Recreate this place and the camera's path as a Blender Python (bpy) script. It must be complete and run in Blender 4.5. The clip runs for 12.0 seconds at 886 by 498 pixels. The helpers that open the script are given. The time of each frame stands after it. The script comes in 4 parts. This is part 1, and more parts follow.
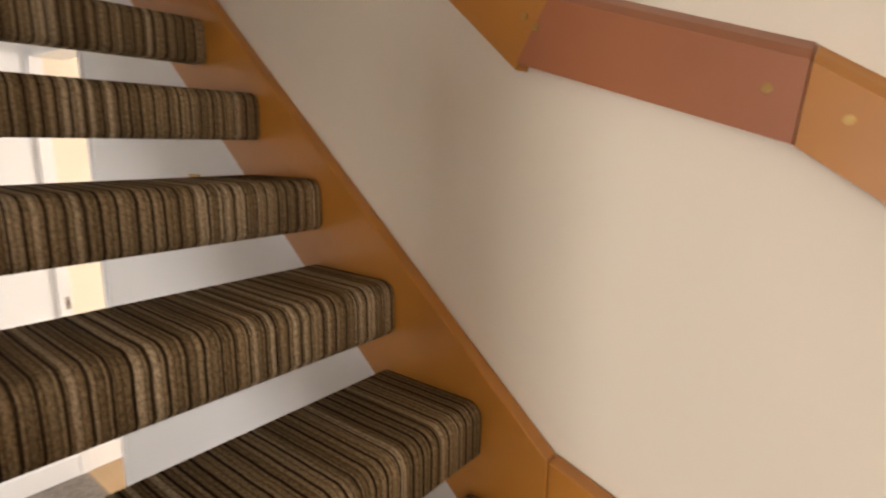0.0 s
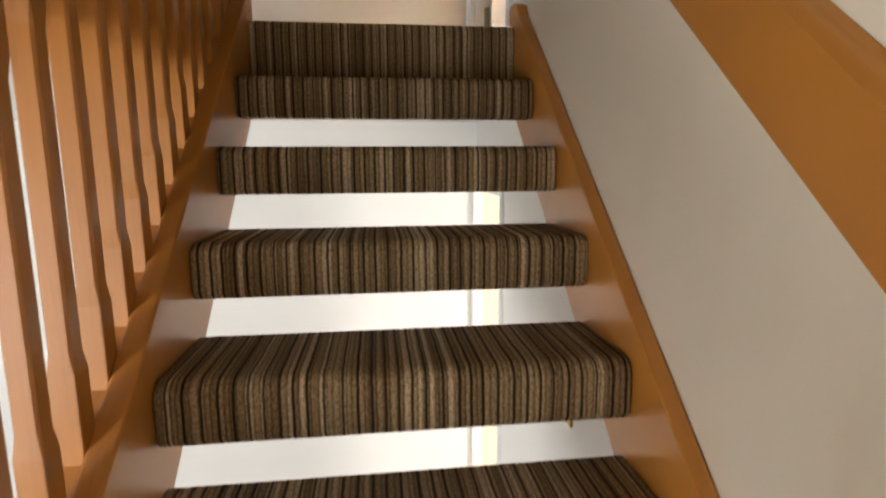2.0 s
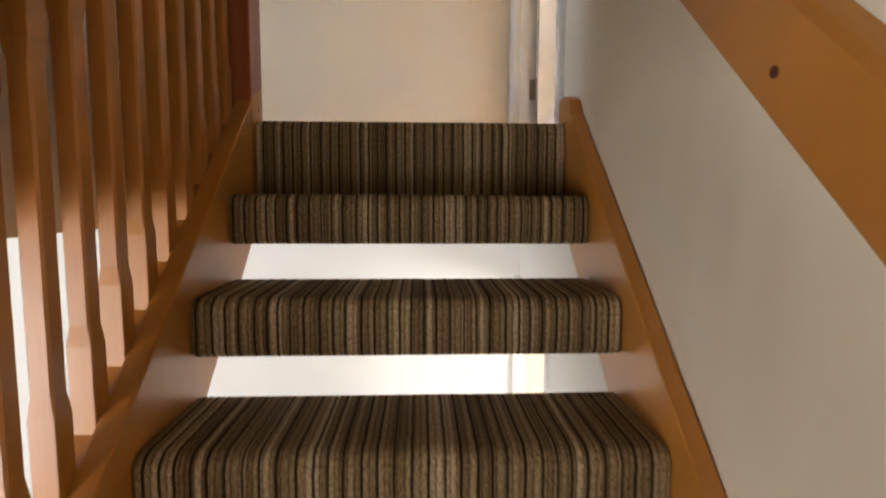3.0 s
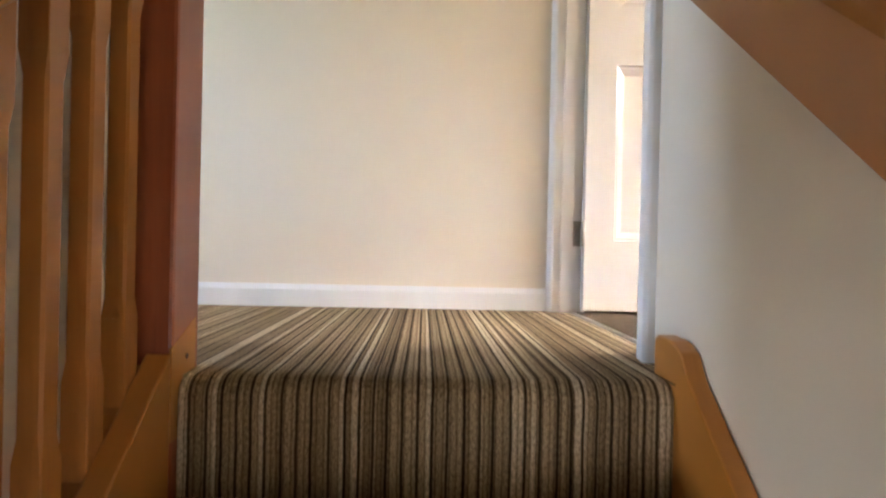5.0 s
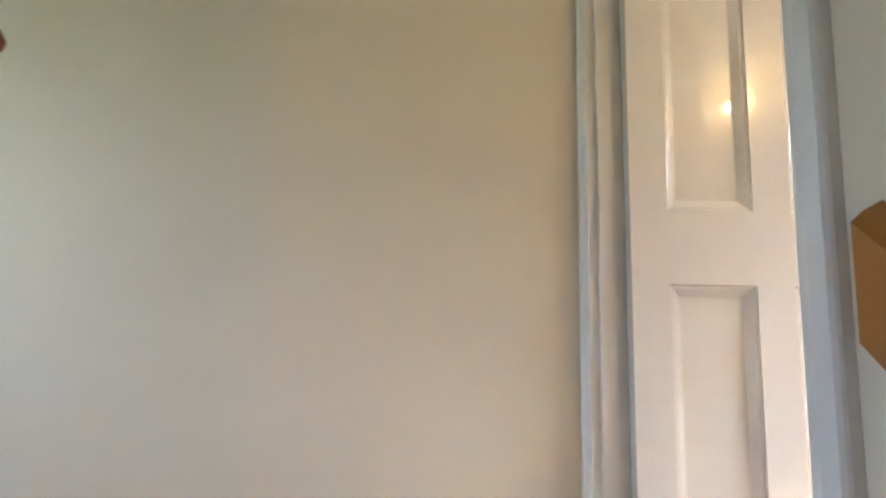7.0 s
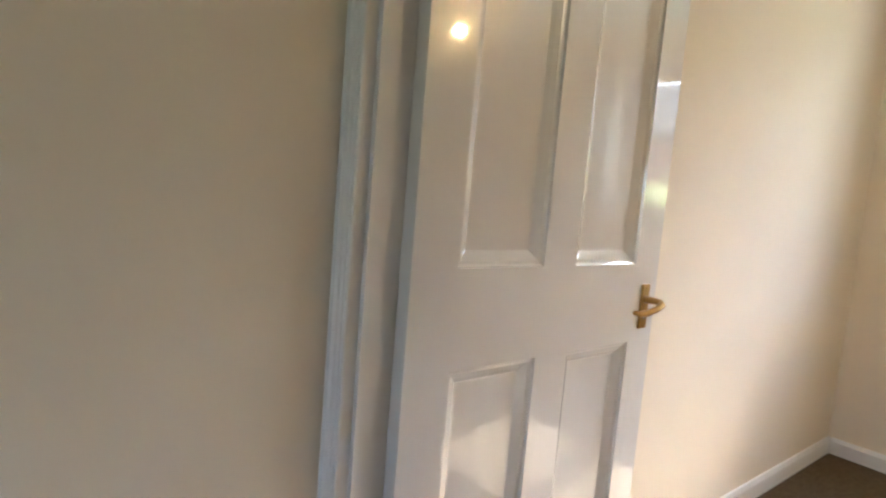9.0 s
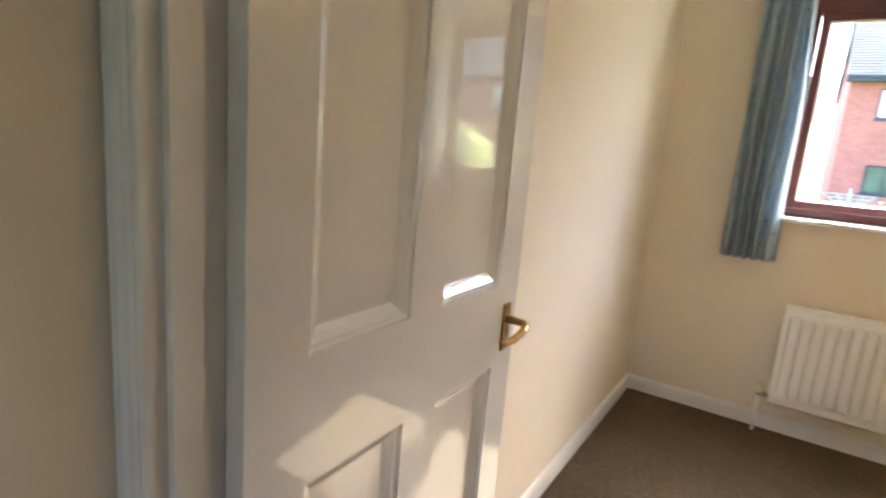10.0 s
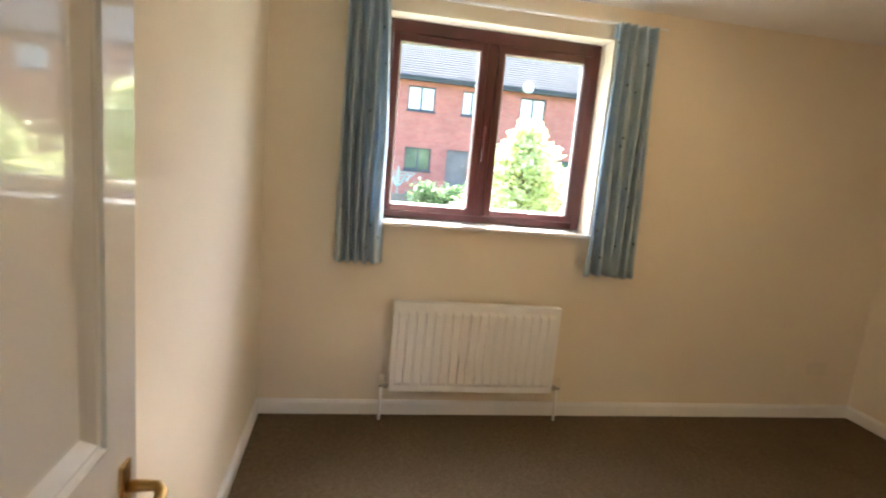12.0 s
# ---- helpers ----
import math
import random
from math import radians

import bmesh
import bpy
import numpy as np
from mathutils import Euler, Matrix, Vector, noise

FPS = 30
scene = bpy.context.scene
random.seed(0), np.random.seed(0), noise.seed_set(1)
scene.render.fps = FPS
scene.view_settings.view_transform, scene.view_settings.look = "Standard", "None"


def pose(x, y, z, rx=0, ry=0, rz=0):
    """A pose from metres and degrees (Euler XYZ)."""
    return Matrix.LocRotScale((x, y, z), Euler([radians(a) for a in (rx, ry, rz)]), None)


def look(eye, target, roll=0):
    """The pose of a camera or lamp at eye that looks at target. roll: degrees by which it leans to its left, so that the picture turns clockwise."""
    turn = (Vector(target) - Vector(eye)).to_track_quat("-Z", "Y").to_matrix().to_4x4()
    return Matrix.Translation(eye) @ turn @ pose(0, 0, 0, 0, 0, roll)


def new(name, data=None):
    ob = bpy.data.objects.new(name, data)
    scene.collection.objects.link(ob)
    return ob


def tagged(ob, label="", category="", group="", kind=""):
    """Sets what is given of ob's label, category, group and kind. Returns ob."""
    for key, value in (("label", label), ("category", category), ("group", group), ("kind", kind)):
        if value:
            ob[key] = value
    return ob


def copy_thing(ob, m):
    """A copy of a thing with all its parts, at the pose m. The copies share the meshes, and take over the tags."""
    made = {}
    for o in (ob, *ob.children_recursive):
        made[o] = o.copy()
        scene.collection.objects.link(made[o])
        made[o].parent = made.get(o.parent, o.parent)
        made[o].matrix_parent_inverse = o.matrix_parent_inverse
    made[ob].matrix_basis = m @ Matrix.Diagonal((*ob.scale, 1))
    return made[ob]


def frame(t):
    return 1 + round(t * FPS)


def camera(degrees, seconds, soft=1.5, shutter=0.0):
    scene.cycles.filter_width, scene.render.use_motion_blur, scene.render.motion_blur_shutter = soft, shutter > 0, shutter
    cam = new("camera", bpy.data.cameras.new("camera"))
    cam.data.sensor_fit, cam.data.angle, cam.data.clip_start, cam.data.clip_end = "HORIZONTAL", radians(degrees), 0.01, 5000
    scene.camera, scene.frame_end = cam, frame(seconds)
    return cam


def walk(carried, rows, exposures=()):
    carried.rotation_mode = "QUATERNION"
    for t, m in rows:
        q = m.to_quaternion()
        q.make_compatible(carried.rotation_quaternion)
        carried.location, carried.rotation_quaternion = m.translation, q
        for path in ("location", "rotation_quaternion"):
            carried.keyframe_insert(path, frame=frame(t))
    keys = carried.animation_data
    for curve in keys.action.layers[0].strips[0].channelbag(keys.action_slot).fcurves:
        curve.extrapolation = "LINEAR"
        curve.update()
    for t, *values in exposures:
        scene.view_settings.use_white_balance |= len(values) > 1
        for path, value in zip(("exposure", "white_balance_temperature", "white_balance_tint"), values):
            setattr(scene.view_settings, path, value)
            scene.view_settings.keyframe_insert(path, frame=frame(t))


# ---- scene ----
cam = camera(78.9, 12.0, 2.1, 0.3)
PATH = [
    (0, (-0.772, -2.063, -0.888), (0.771, -0.853, -1.281), 0.8),
    (0.5, (-0.67, -2.081, -0.761), (0.437, -0.49, -1.254), 0.8),
    (1, (-0.62, -2.025, -0.677), (0.117, -0.224, -1.14), 0.4),
    (1.5, (-0.547, -1.893, -0.547), (-0.042, -0.001, -0.951), 1.3),
    (2, (-0.445, -1.756, -0.429), (-0.205, 0.204, -0.747), -0.3),
    (2.5, (-0.362, -1.634, -0.301), (-0.238, 0.346, -0.552), -0.6),
    (3, (-0.386, -1.445, -0.199), (-0.3, 0.544, -0.393), 0.2),
    (3.2, (-0.409, -1.381, -0.163), (-0.292, 0.61, -0.308), 0.5),
    (5, (-0.42, -0.884, 0.222), (-0.35, 1.114, 0.212), 1.3),
    (5.5, (-0.403, -0.774, 0.391), (-0.436, 1.225, 0.443), 1.6),
    (6, (-0.376, -0.671, 0.547), (-0.477, 1.319, 0.723), 2.8),
    (6.5, (-0.423, -0.536, 0.659), (-0.444, 1.443, 0.943), 1.9),
    (8.5, (-0.443, 0.072, 1.113), (0.433, 1.867, 1.005), 2.7),
    (9, (-0.382, 0.209, 1.19), (0.832, 1.786, 0.992), 4.7),
    (9.5, (-0.318, 0.305, 1.283), (1.071, 1.722, 1.031), 5.2),
    (10, (-0.255, 0.45, 1.357), (1.404, 1.501, 0.978), 4.7),
    (10.5, (-0.216, 0.564, 1.438), (1.644, 1.144, 0.986), 5.2),
    (11, (-0.132, 0.616, 1.455), (1.8, 0.877, 1.009), 5.6),
    (11.5, (-0.031, 0.629, 1.486), (1.926, 0.6, 1.077), 4.8),
    (12, (0.049, 0.65, 1.499), (1.991, 0.306, 1.168), 5.2),
]
walk(cam, [(t, look(eye, target, roll)) for t, eye, target, roll in PATH],
     [(0, 4.0, 6750, 16), (0.5, 4.2, 6600, 13), (1, 4.3, 6400, 11), (2, 4.4, 6350, 10), (3, 4.5, 6400, 12), (5, 5.15, 5550, 9), (5.5, 5.1, 5400, 9), (6.5, 4.8, 5500, 9), (8.5, 4.1, 5250, 8), (9.5, 3.9, 5250, 8), (10.5, 3.7, 5800, 9), (12, 3.65, 5650, 8)])

# ---- world and light ----
world = bpy.data.worlds.new("world")
scene.world = world
world.use_nodes = True
wn = world.node_tree.nodes
sky = wn.new("ShaderNodeTexSky")
sky.sky_type = "NISHITA"
sky.sun_disc = False
sky.sun_elevation = radians(44.6)
sky.sun_rotation = radians(103)
sky.dust_density = 5.0
wn["Background"].inputs["Strength"].default_value = 0.15
world.node_tree.links.new(sky.outputs["Color"], wn["Background"].inputs["Color"])


def lamp(name, kind, m, energy, color=(1, 1, 1), size=(1, 1)):
    data = bpy.data.lights.new(name, kind)
    data.energy, data.color = energy, color
    if kind == "AREA":
        data.shape, data.size, data.size_y = "RECTANGLE", size[0], size[1]
    ob = new(name, data)
    ob.matrix_world = m
    return ob


SUN = lamp("sun", "SUN", look((0, 0, 0), (-1.22, 0.29, -1.235)), 5.0, (1.0, 0.93, 0.82))
SUN.data.angle = radians(0.5)
# daylight through the landing's window, which lies out of view
lamp("landing_window_light", "AREA", look((-2.47, 0.31, 1.2), (-0.6, 0.75, 0.1)), 0.14, (1.0, 0.96, 0.91), (0.36, 0.8)).data.spread = radians(100)
# added fill that brightens the hall; no window is built there
lamp("hall_fill_light", "AREA", look((-2.6, -2.95, -1.3), (-0.5, 0.66, -1.5)), 7.0, (0.99, 0.99, 0.98), (1.5, 1.3))
# added lamp to lift the cream back wall, its source unseen
lamp("back_room_fill_light", "AREA", look((3.05, -1.4, -1.2), (0.2, 0.8, -1.5)), 10.0, (1.0, 0.97, 0.9), (1.2, 1.2))
# general fill added behind the viewpoint for treads and balusters, no real source
lamp("stair_fill_light", "AREA", look((-0.28, -2.96, -0.65), (-0.75, 0, -0.3)), 0.22, (1.0, 0.92, 0.85), (0.5, 1.6))

# ---- materials ----


def material(name):
    m = bpy.data.materials.new(name)
    m.use_nodes = True
    t = m.node_tree
    return m, t.nodes, t.links, t.nodes["Principled BSDF"]


def coords(n, l, scale=(1, 1, 1)):
    c = n.new("ShaderNodeTexCoord")
    mp = n.new("ShaderNodeMapping")
    mp.inputs["Scale"].default_value = scale
    l.new(c.outputs["Object"], mp.inputs["Vector"])
    return mp.outputs["Vector"]


def noise_tex(n, l, vec, scale, detail=4, rough=0.55, dist=0.0):
    t = n.new("ShaderNodeTexNoise")
    t.inputs["Scale"].default_value = scale
    t.inputs["Detail"].default_value = detail
    t.inputs["Roughness"].default_value = rough
    t.inputs["Distortion"].default_value = dist
    l.new(vec, t.inputs["Vector"])
    return t.outputs["Fac"]


def ramp(n, l, fac, stops):
    r = n.new("ShaderNodeValToRGB")
    e = r.color_ramp.elements
    while len(e) < len(stops):
        e.new(0.5)
    for el, (p, c) in zip(e, stops):
        el.position, el.color = p, (*c, 1)
    l.new(fac, r.inputs["Fac"])
    return r.outputs["Color"]


def mix(n, l, a, b, fac, mode="MIX"):
    x = n.new("ShaderNodeMix")
    x.data_type, x.blend_type = "RGBA", mode
    for v, sock in ((a, x.inputs["A"]), (b, x.inputs["B"])):
        if isinstance(v, tuple):
            sock.default_value = (*v, 1)
        else:
            l.new(v, sock)
    if isinstance(fac, float):
        x.inputs["Factor"].default_value = fac
    else:
        l.new(fac, x.inputs["Factor"])
    return x.outputs["Result"]


def bump(n, l, b, height, strength, distance):
    x = n.new("ShaderNodeBump")
    x.inputs["Strength"].default_value = strength
    x.inputs["Distance"].default_value = distance
    l.new(height, x.inputs["Height"])
    l.new(x.outputs["Normal"], b.inputs["Normal"])


def painted(name, color, rough=0.6, vary=0.06, bumps=0.15, scale=60.0, coat=0.0):
    """Paint or plaster: a base colour with faint broad unevenness and a fine roller or brush relief."""
    m, n, l, b = material(name)
    v = coords(n, l)
    wide = noise_tex(n, l, v, 1.3, 3)
    fine = noise_tex(n, l, v, scale, 5, 0.6)
    dark = tuple(c * (1 - vary) for c in color)
    lite = tuple(min(c * (1 + vary * 0.6), 1) for c in color)
    l.new(ramp(n, l, wide, [(0.3, dark), (0.7, lite)]), b.inputs["Base Color"])
    r = n.new("ShaderNodeMapRange")
    r.inputs["To Min"].default_value, r.inputs["To Max"].default_value = rough * 0.85, min(rough * 1.15, 1)
    l.new(fine, r.inputs["Value"])
    l.new(r.outputs["Result"], b.inputs["Roughness"])
    b.inputs["Coat Weight"].default_value = coat
    b.inputs["Coat Roughness"].default_value = 0.05
    b.inputs["Coat IOR"].default_value = 1.7
    bump(n, l, b, fine, bumps, 0.002)
    return m


def timber(name, light, dark, scale, rough=0.38, gloss=0.25):
    """Varnished timber, the grain running where scale is small."""
    m, n, l, b = material(name)
    v = coords(n, l, scale)
    grain = noise_tex(n, l, v, 4.0, 7, 0.6, 0.6)
    fine = noise_tex(n, l, v, 22.0, 4, 0.6)
    wide = noise_tex(n, l, coords(n, l), 2.2, 2)
    base = ramp(n, l, grain, [(0.3, dark), (0.5, tuple((p + q) / 2 for p, q in zip(light, dark))), (0.72, light)])
    base = mix(n, l, base, tuple(c * 0.72 for c in dark), ramp(n, l, fine, [(0.55, (0, 0, 0)), (0.75, (0.5, 0.5, 0.5))]))
    base = mix(n, l, base, ramp(n, l, wide, [(0.3, (0.82, 0.82, 0.82)), (0.7, (1, 1, 1))]), 1.0, "MULTIPLY")
    l.new(base, b.inputs["Base Color"])
    b.inputs["Roughness"].default_value = rough
    b.inputs["Coat Weight"].default_value = gloss
    b.inputs["Coat Roughness"].default_value = 0.2
    bump(n, l, b, fine, 0.12, 0.001)
    return m


def striped_carpet(name):
    """Loop-pile carpet: ribs of uneven width and shade that run with the stair, dark grooves between them."""
    m, n, l, b = material(name)
    c = n.new("ShaderNodeTexCoord")
    sep = n.new("ShaderNodeSeparateXYZ")
    l.new(c.outputs["Object"], sep.inputs[0])
    info = n.new("ShaderNodeObjectInfo")
    wob = noise_tex(n, l, c.outputs["Object"], 14.0, 2)

    def madd(a, k, d):
        q = n.new("ShaderNodeMath")
        q.operation = "MULTIPLY_ADD"
        l.new(a, q.inputs[0])
        q.inputs[1].default_value = k
        if isinstance(d, float):
            q.inputs[2].default_value = d
        else:
            l.new(d, q.inputs[2])
        return q.outputs[0]

    w = madd(info.outputs["Random"], 7.0, madd(wob, 0.004, sep.outputs["X"]))
    cells = n.new("ShaderNodeTexVoronoi")
    cells.voronoi_dimensions = "1D"
    cells.inputs["Scale"].default_value = 92.0
    cells.inputs["Randomness"].default_value = 0.75
    l.new(w, cells.inputs["W"])
    edge = n.new("ShaderNodeTexVoronoi")
    edge.voronoi_dimensions, edge.feature = "1D", "DISTANCE_TO_EDGE"
    edge.inputs["Scale"].default_value = 92.0
    edge.inputs["Randomness"].default_value = 0.75
    l.new(w, edge.inputs["W"])
    pick = n.new("ShaderNodeSeparateColor")
    l.new(cells.outputs["Color"], pick.inputs[0])
    shade = ramp(n, l, pick.outputs["Red"], [(0.06, (0.225, 0.158, 0.083)), (0.5, (0.330, 0.242, 0.132)), (0.78, (0.39, 0.292, 0.166)), (0.90, (0.54, 0.43, 0.275))])
    band = n.new("ShaderNodeTexVoronoi")
    band.voronoi_dimensions, band.feature = "1D", "DISTANCE_TO_EDGE"
    band.inputs["Scale"].default_value = 40.0
    band.inputs["Randomness"].default_value = 0.55
    l.new(w, band.inputs["W"])
    shade = mix(n, l, shade, ramp(n, l, band.outputs["Distance"], [(0.06, (0.16, 0.135, 0.11)), (0.13, (1, 1, 1))]), 1.0, "MULTIPLY")
    loops = noise_tex(n, l, coords(n, l, (1, 0.6, 0.6)), 230.0, 3, 0.7)
    groove = ramp(n, l, edge.outputs["Distance"], [(0.02, (0.52, 0.48, 0.44)), (0.14, (0.82, 0.80, 0.78)), (0.30, (1, 1, 1))])
    base = mix(n, l, shade, groove, 1.0, "MULTIPLY")
    base = mix(n, l, base, ramp(n, l, loops, [(0.34, (0.45, 0.43, 0.41)), (0.66, (1.4, 1.4, 1.4))]), 0.85, "MULTIPLY")
    l.new(base, b.inputs["Base Color"])
    b.inputs["Roughness"].default_value = 0.95
    b.inputs["Specular IOR Level"].default_value = 0.12
    h = mix(n, l, ramp(n, l, edge.outputs["Distance"], [(0.0, (0, 0, 0)), (0.35, (1, 1, 1))]), ramp(n, l, loops, [(0.3, (0, 0, 0)), (0.7, (1, 1, 1))]), 0.5)
    bump(n, l, b, h, 0.8, 0.004)
    return m


def plain_carpet(name, a, c):
    m, n, l, b = material(name)
    v = coords(n, l)
    tuft = noise_tex(n, l, v, 150.0, 4, 0.75)
    mid = noise_tex(n, l, v, 38.0, 4, 0.6)
    wide = noise_tex(n, l, v, 2.5, 3)
    base = ramp(n, l, tuft, [(0.28, tuple(x * 0.5 for x in a)), (0.5, a), (0.72, c)])
    base = mix(n, l, base, ramp(n, l, mid, [(0.3, (0.75, 0.75, 0.75)), (0.7, (1.12, 1.12, 1.12))]), 1.0, "MULTIPLY")
    base = mix(n, l, base, ramp(n, l, wide, [(0.3, (0.86, 0.86, 0.86)), (0.7, (1.06, 1.06, 1.06))]), 1.0, "MULTIPLY")
    l.new(base, b.inputs["Base Color"])
    b.inputs["Roughness"].default_value = 0.97
    b.inputs["Specular IOR Level"].default_value = 0.1
    bump(n, l, b, tuft, 0.8, 0.005)
    return m


def metal(name, color, rough):
    m, n, l, b = material(name)
    f = noise_tex(n, l, coords(n, l), 90.0, 4)
    l.new(ramp(n, l, f, [(0.3, tuple(c * 0.8 for c in color)), (0.7, color)]), b.inputs["Base Color"])
    b.inputs["Metallic"].default_value = 1.0
    b.inputs["Roughness"].default_value = rough
    return m


def clear_glass(name):
    m, n, l, b = material(name)
    b.inputs["Base Color"].default_value = (1, 1, 1, 1)
    b.inputs["Roughness"].default_value = 0.0
    b.inputs["Transmission Weight"].default_value = 1.0
    b.inputs["IOR"].default_value = 1.02
    return m


def cloth(name, color):
    m, n, l, b = material(name)
    v = coords(n, l)
    weave = noise_tex(n, l, coords(n, l, (1, 1, 0.3)), 300.0, 2)
    blot = noise_tex(n, l, v, 9.0, 2)
    spot = n.new("ShaderNodeTexVoronoi")
    spot.inputs["Scale"].default_value = 11.0
    l.new(v, spot.inputs["Vector"])
    base = ramp(n, l, weave, [(0.3, tuple(c * 0.82 for c in color)), (0.7, tuple(min(1, c * 1.12) for c in color))])
    base = mix(n, l, base, ramp(n, l, blot, [(0.35, (0.9, 0.92, 0.95)), (0.65, (1.04, 1.02, 1.0))]), 1.0, "MULTIPLY")
    base = mix(n, l, tuple(c * 0.35 for c in color), base, ramp(n, l, spot.outputs["Distance"], [(0.09, (0, 0, 0)), (0.13, (1, 1, 1))]))
    l.new(base, b.inputs["Base Color"])
    b.inputs["Roughness"].default_value = 0.9
    b.inputs["Specular IOR Level"].default_value = 0.15
    bump(n, l, b, weave, 0.3, 0.001)
    tr = n.new("ShaderNodeBsdfTranslucent")
    l.new(base, tr.inputs["Color"])
    ms = n.new("ShaderNodeMixShader")
    ms.inputs["Fac"].default_value = 0.3
    l.new(b.outputs["BSDF"], ms.inputs[1])
    l.new(tr.outputs["BSDF"], ms.inputs[2])
    l.new(ms.outputs["Shader"], n["Material Output"].inputs["Surface"])
    return m


M_WALL = painted("magnolia_wall", (0.80, 0.715, 0.575), 0.75, 0.03, 0.25, 55)
M_HALLWALL = painted("white_hall_wall", (0.84, 0.83, 0.80), 0.75, 0.03, 0.2, 55)
M_CEIL = painted("white_ceiling", (0.84, 0.82, 0.78), 0.85, 0.03, 0.3, 70)
M_GLOSS = painted("white_gloss", (0.80, 0.775, 0.74), 0.2, 0.03, 0.05, 26, 1.0)
M_TRIM = painted("white_trim", (0.82, 0.81, 0.79), 0.45, 0.04, 0.1, 40)
M_STEP = striped_carpet("striped_stair_carpet")
M_BED = plain_carpet("brown_bedroom_carpet", (0.130, 0.093, 0.058), (0.250, 0.188, 0.125))
M_HALLCARPET = plain_carpet("grey_hall_carpet", (0.30, 0.27, 0.25), (0.42, 0.38, 0.35))
M_LAM = timber("pale_laminate", (0.62, 0.44, 0.25), (0.50, 0.33, 0.17), (1, 0.08, 1), 0.4)
M_OAK_SLOPE = timber("orange_varnished_pine", (0.58, 0.245, 0.040), (0.43, 0.160, 0.020), (1.5, 0.12, 0.14), 0.42, 0.12)
M_OAK_UP = timber("orange_varnished_pine_upright", (0.55, 0.225, 0.038), (0.40, 0.145, 0.018), (3, 3, 0.16), 0.42, 0.12)
M_RED = timber("red_brown_stained_timber", (0.46, 0.135, 0.048), (0.30, 0.072, 0.024), (3, 0.3, 0.2), 0.38, 0.2)
M_RED2 = timber("reddish_rail_timber", (0.45, 0.165, 0.066), (0.34, 0.11, 0.042), (1.5, 0.12, 0.14), 0.42, 0.15)
M_MAHO = timber("dark_mahogany_frame", (0.105, 0.016, 0.014), (0.055, 0.008, 0.007), (1, 1, 0.2), 0.42, 0.1)
M_BRASS = metal("aged_brass", (0.50, 0.32, 0.11), 0.3)
M_STEEL = metal("dull_steel", (0.45, 0.42, 0.37), 0.4)
M_CURT = cloth("blue_grey_curtain_cloth", (0.52, 0.63, 0.72))
M_RAD = painted("white_radiator_enamel", (0.88, 0.87, 0.85), 0.35, 0.02, 0.03, 40, 0.2)
M_PLASTIC = painted("cream_plastic", (0.74, 0.67, 0.54), 0.4, 0.02, 0.02, 40)
M_GLASS = clear_glass("window_glass")

# ---- mesh helpers ----


def box(bm, x0, x1, y0, y1, z0, z1, bevel=0.0):
    vs = [bm.verts.new((x, y, z)) for x in (x0, x1) for y in (y0, y1) for z in (z0, z1)]
    fs = [bm.faces.new([vs[i] for i in q]) for q in ((0, 1, 3, 2), (4, 6, 7, 5), (0, 4, 5, 1), (2, 3, 7, 6), (0, 2, 6, 4), (1, 5, 7, 3))]
    if bevel:
        es = list({e for f in fs for e in f.edges})
        bmesh.ops.bevel(bm, geom=es, offset=bevel, segments=2, profile=0.6, affect="EDGES")
    return bm


def boxes(*dims, bevel=0.0):
    bm = bmesh.new()
    for d in dims:
        box(bm, *d, bevel=bevel)
    return bm


def prism(pts, lo, hi, axis="x", bevel=0.0, segs=2):
    """A polygon drawn in the other two axes, drawn out along axis from lo to hi."""
    bm = bmesh.new()
    put = {"x": lambda p, v: (v, p[0], p[1]), "y": lambda p, v: (p[0], v, p[1]), "z": lambda p, v: (p[0], p[1], v)}[axis]
    a = [bm.verts.new(put(p, lo)) for p in pts]
    b = [bm.verts.new(put(p, hi)) for p in pts]
    bm.faces.new(a)
    bm.faces.new(b[::-1])
    for i in range(len(pts)):
        j = (i + 1) % len(pts)
        bm.faces.new((a[i], b[i], b[j], a[j]))
    bmesh.ops.recalc_face_normals(bm, faces=bm.faces[:])
    if bevel:
        bmesh.ops.bevel(bm, geom=bm.edges[:], offset=bevel, segments=segs, profile=0.6, affect="EDGES")
    return bm


def tube(points, radius, sides=10, squash=1.0):
    """A round bar along points."""
    bm = bmesh.new()
    rings = []
    pts = [Vector(p) for p in points]
    for i, p in enumerate(pts):
        d = (pts[min(i + 1, len(pts) - 1)] - pts[max(i - 1, 0)]).normalized()
        u = d.cross(Vector((0, 0, 1)) if abs(d.z) < 0.9 else Vector((1, 0, 0))).normalized()
        w = d.cross(u)
        r = radius[i] if isinstance(radius, (list, tuple)) else radius
        rings.append([bm.verts.new(p + (u * math.cos(a) + w * math.sin(a) * squash) * r) for a in (2 * math.pi * k / sides for k in range(sides))])
    for a, b in zip(rings, rings[1:]):
        for k in range(sides):
            bm.faces.new((a[k], a[(k + 1) % sides], b[(k + 1) % sides], b[k]))
    bm.faces.new(rings[0][::-1])
    bm.faces.new(rings[-1])
    bmesh.ops.recalc_face_normals(bm, faces=bm.faces[:])
    return bm


def join(bms):
    out = bmesh.new()
    for q in bms:
        me = bpy.data.meshes.new("piece")
        q.to_mesh(me)
        q.free()
        out.from_mesh(me)
        bpy.data.meshes.remove(me)
    return out


def mesh_of(name, bm, mat, smooth=False):
    me = bpy.data.meshes.new(name)
    bm.normal_update()
    bm.to_mesh(me)
    bm.free()
    if mat:
        me.materials.append(mat)
    if smooth:
        for p in me.polygons:
            p.use_smooth = True
    return me


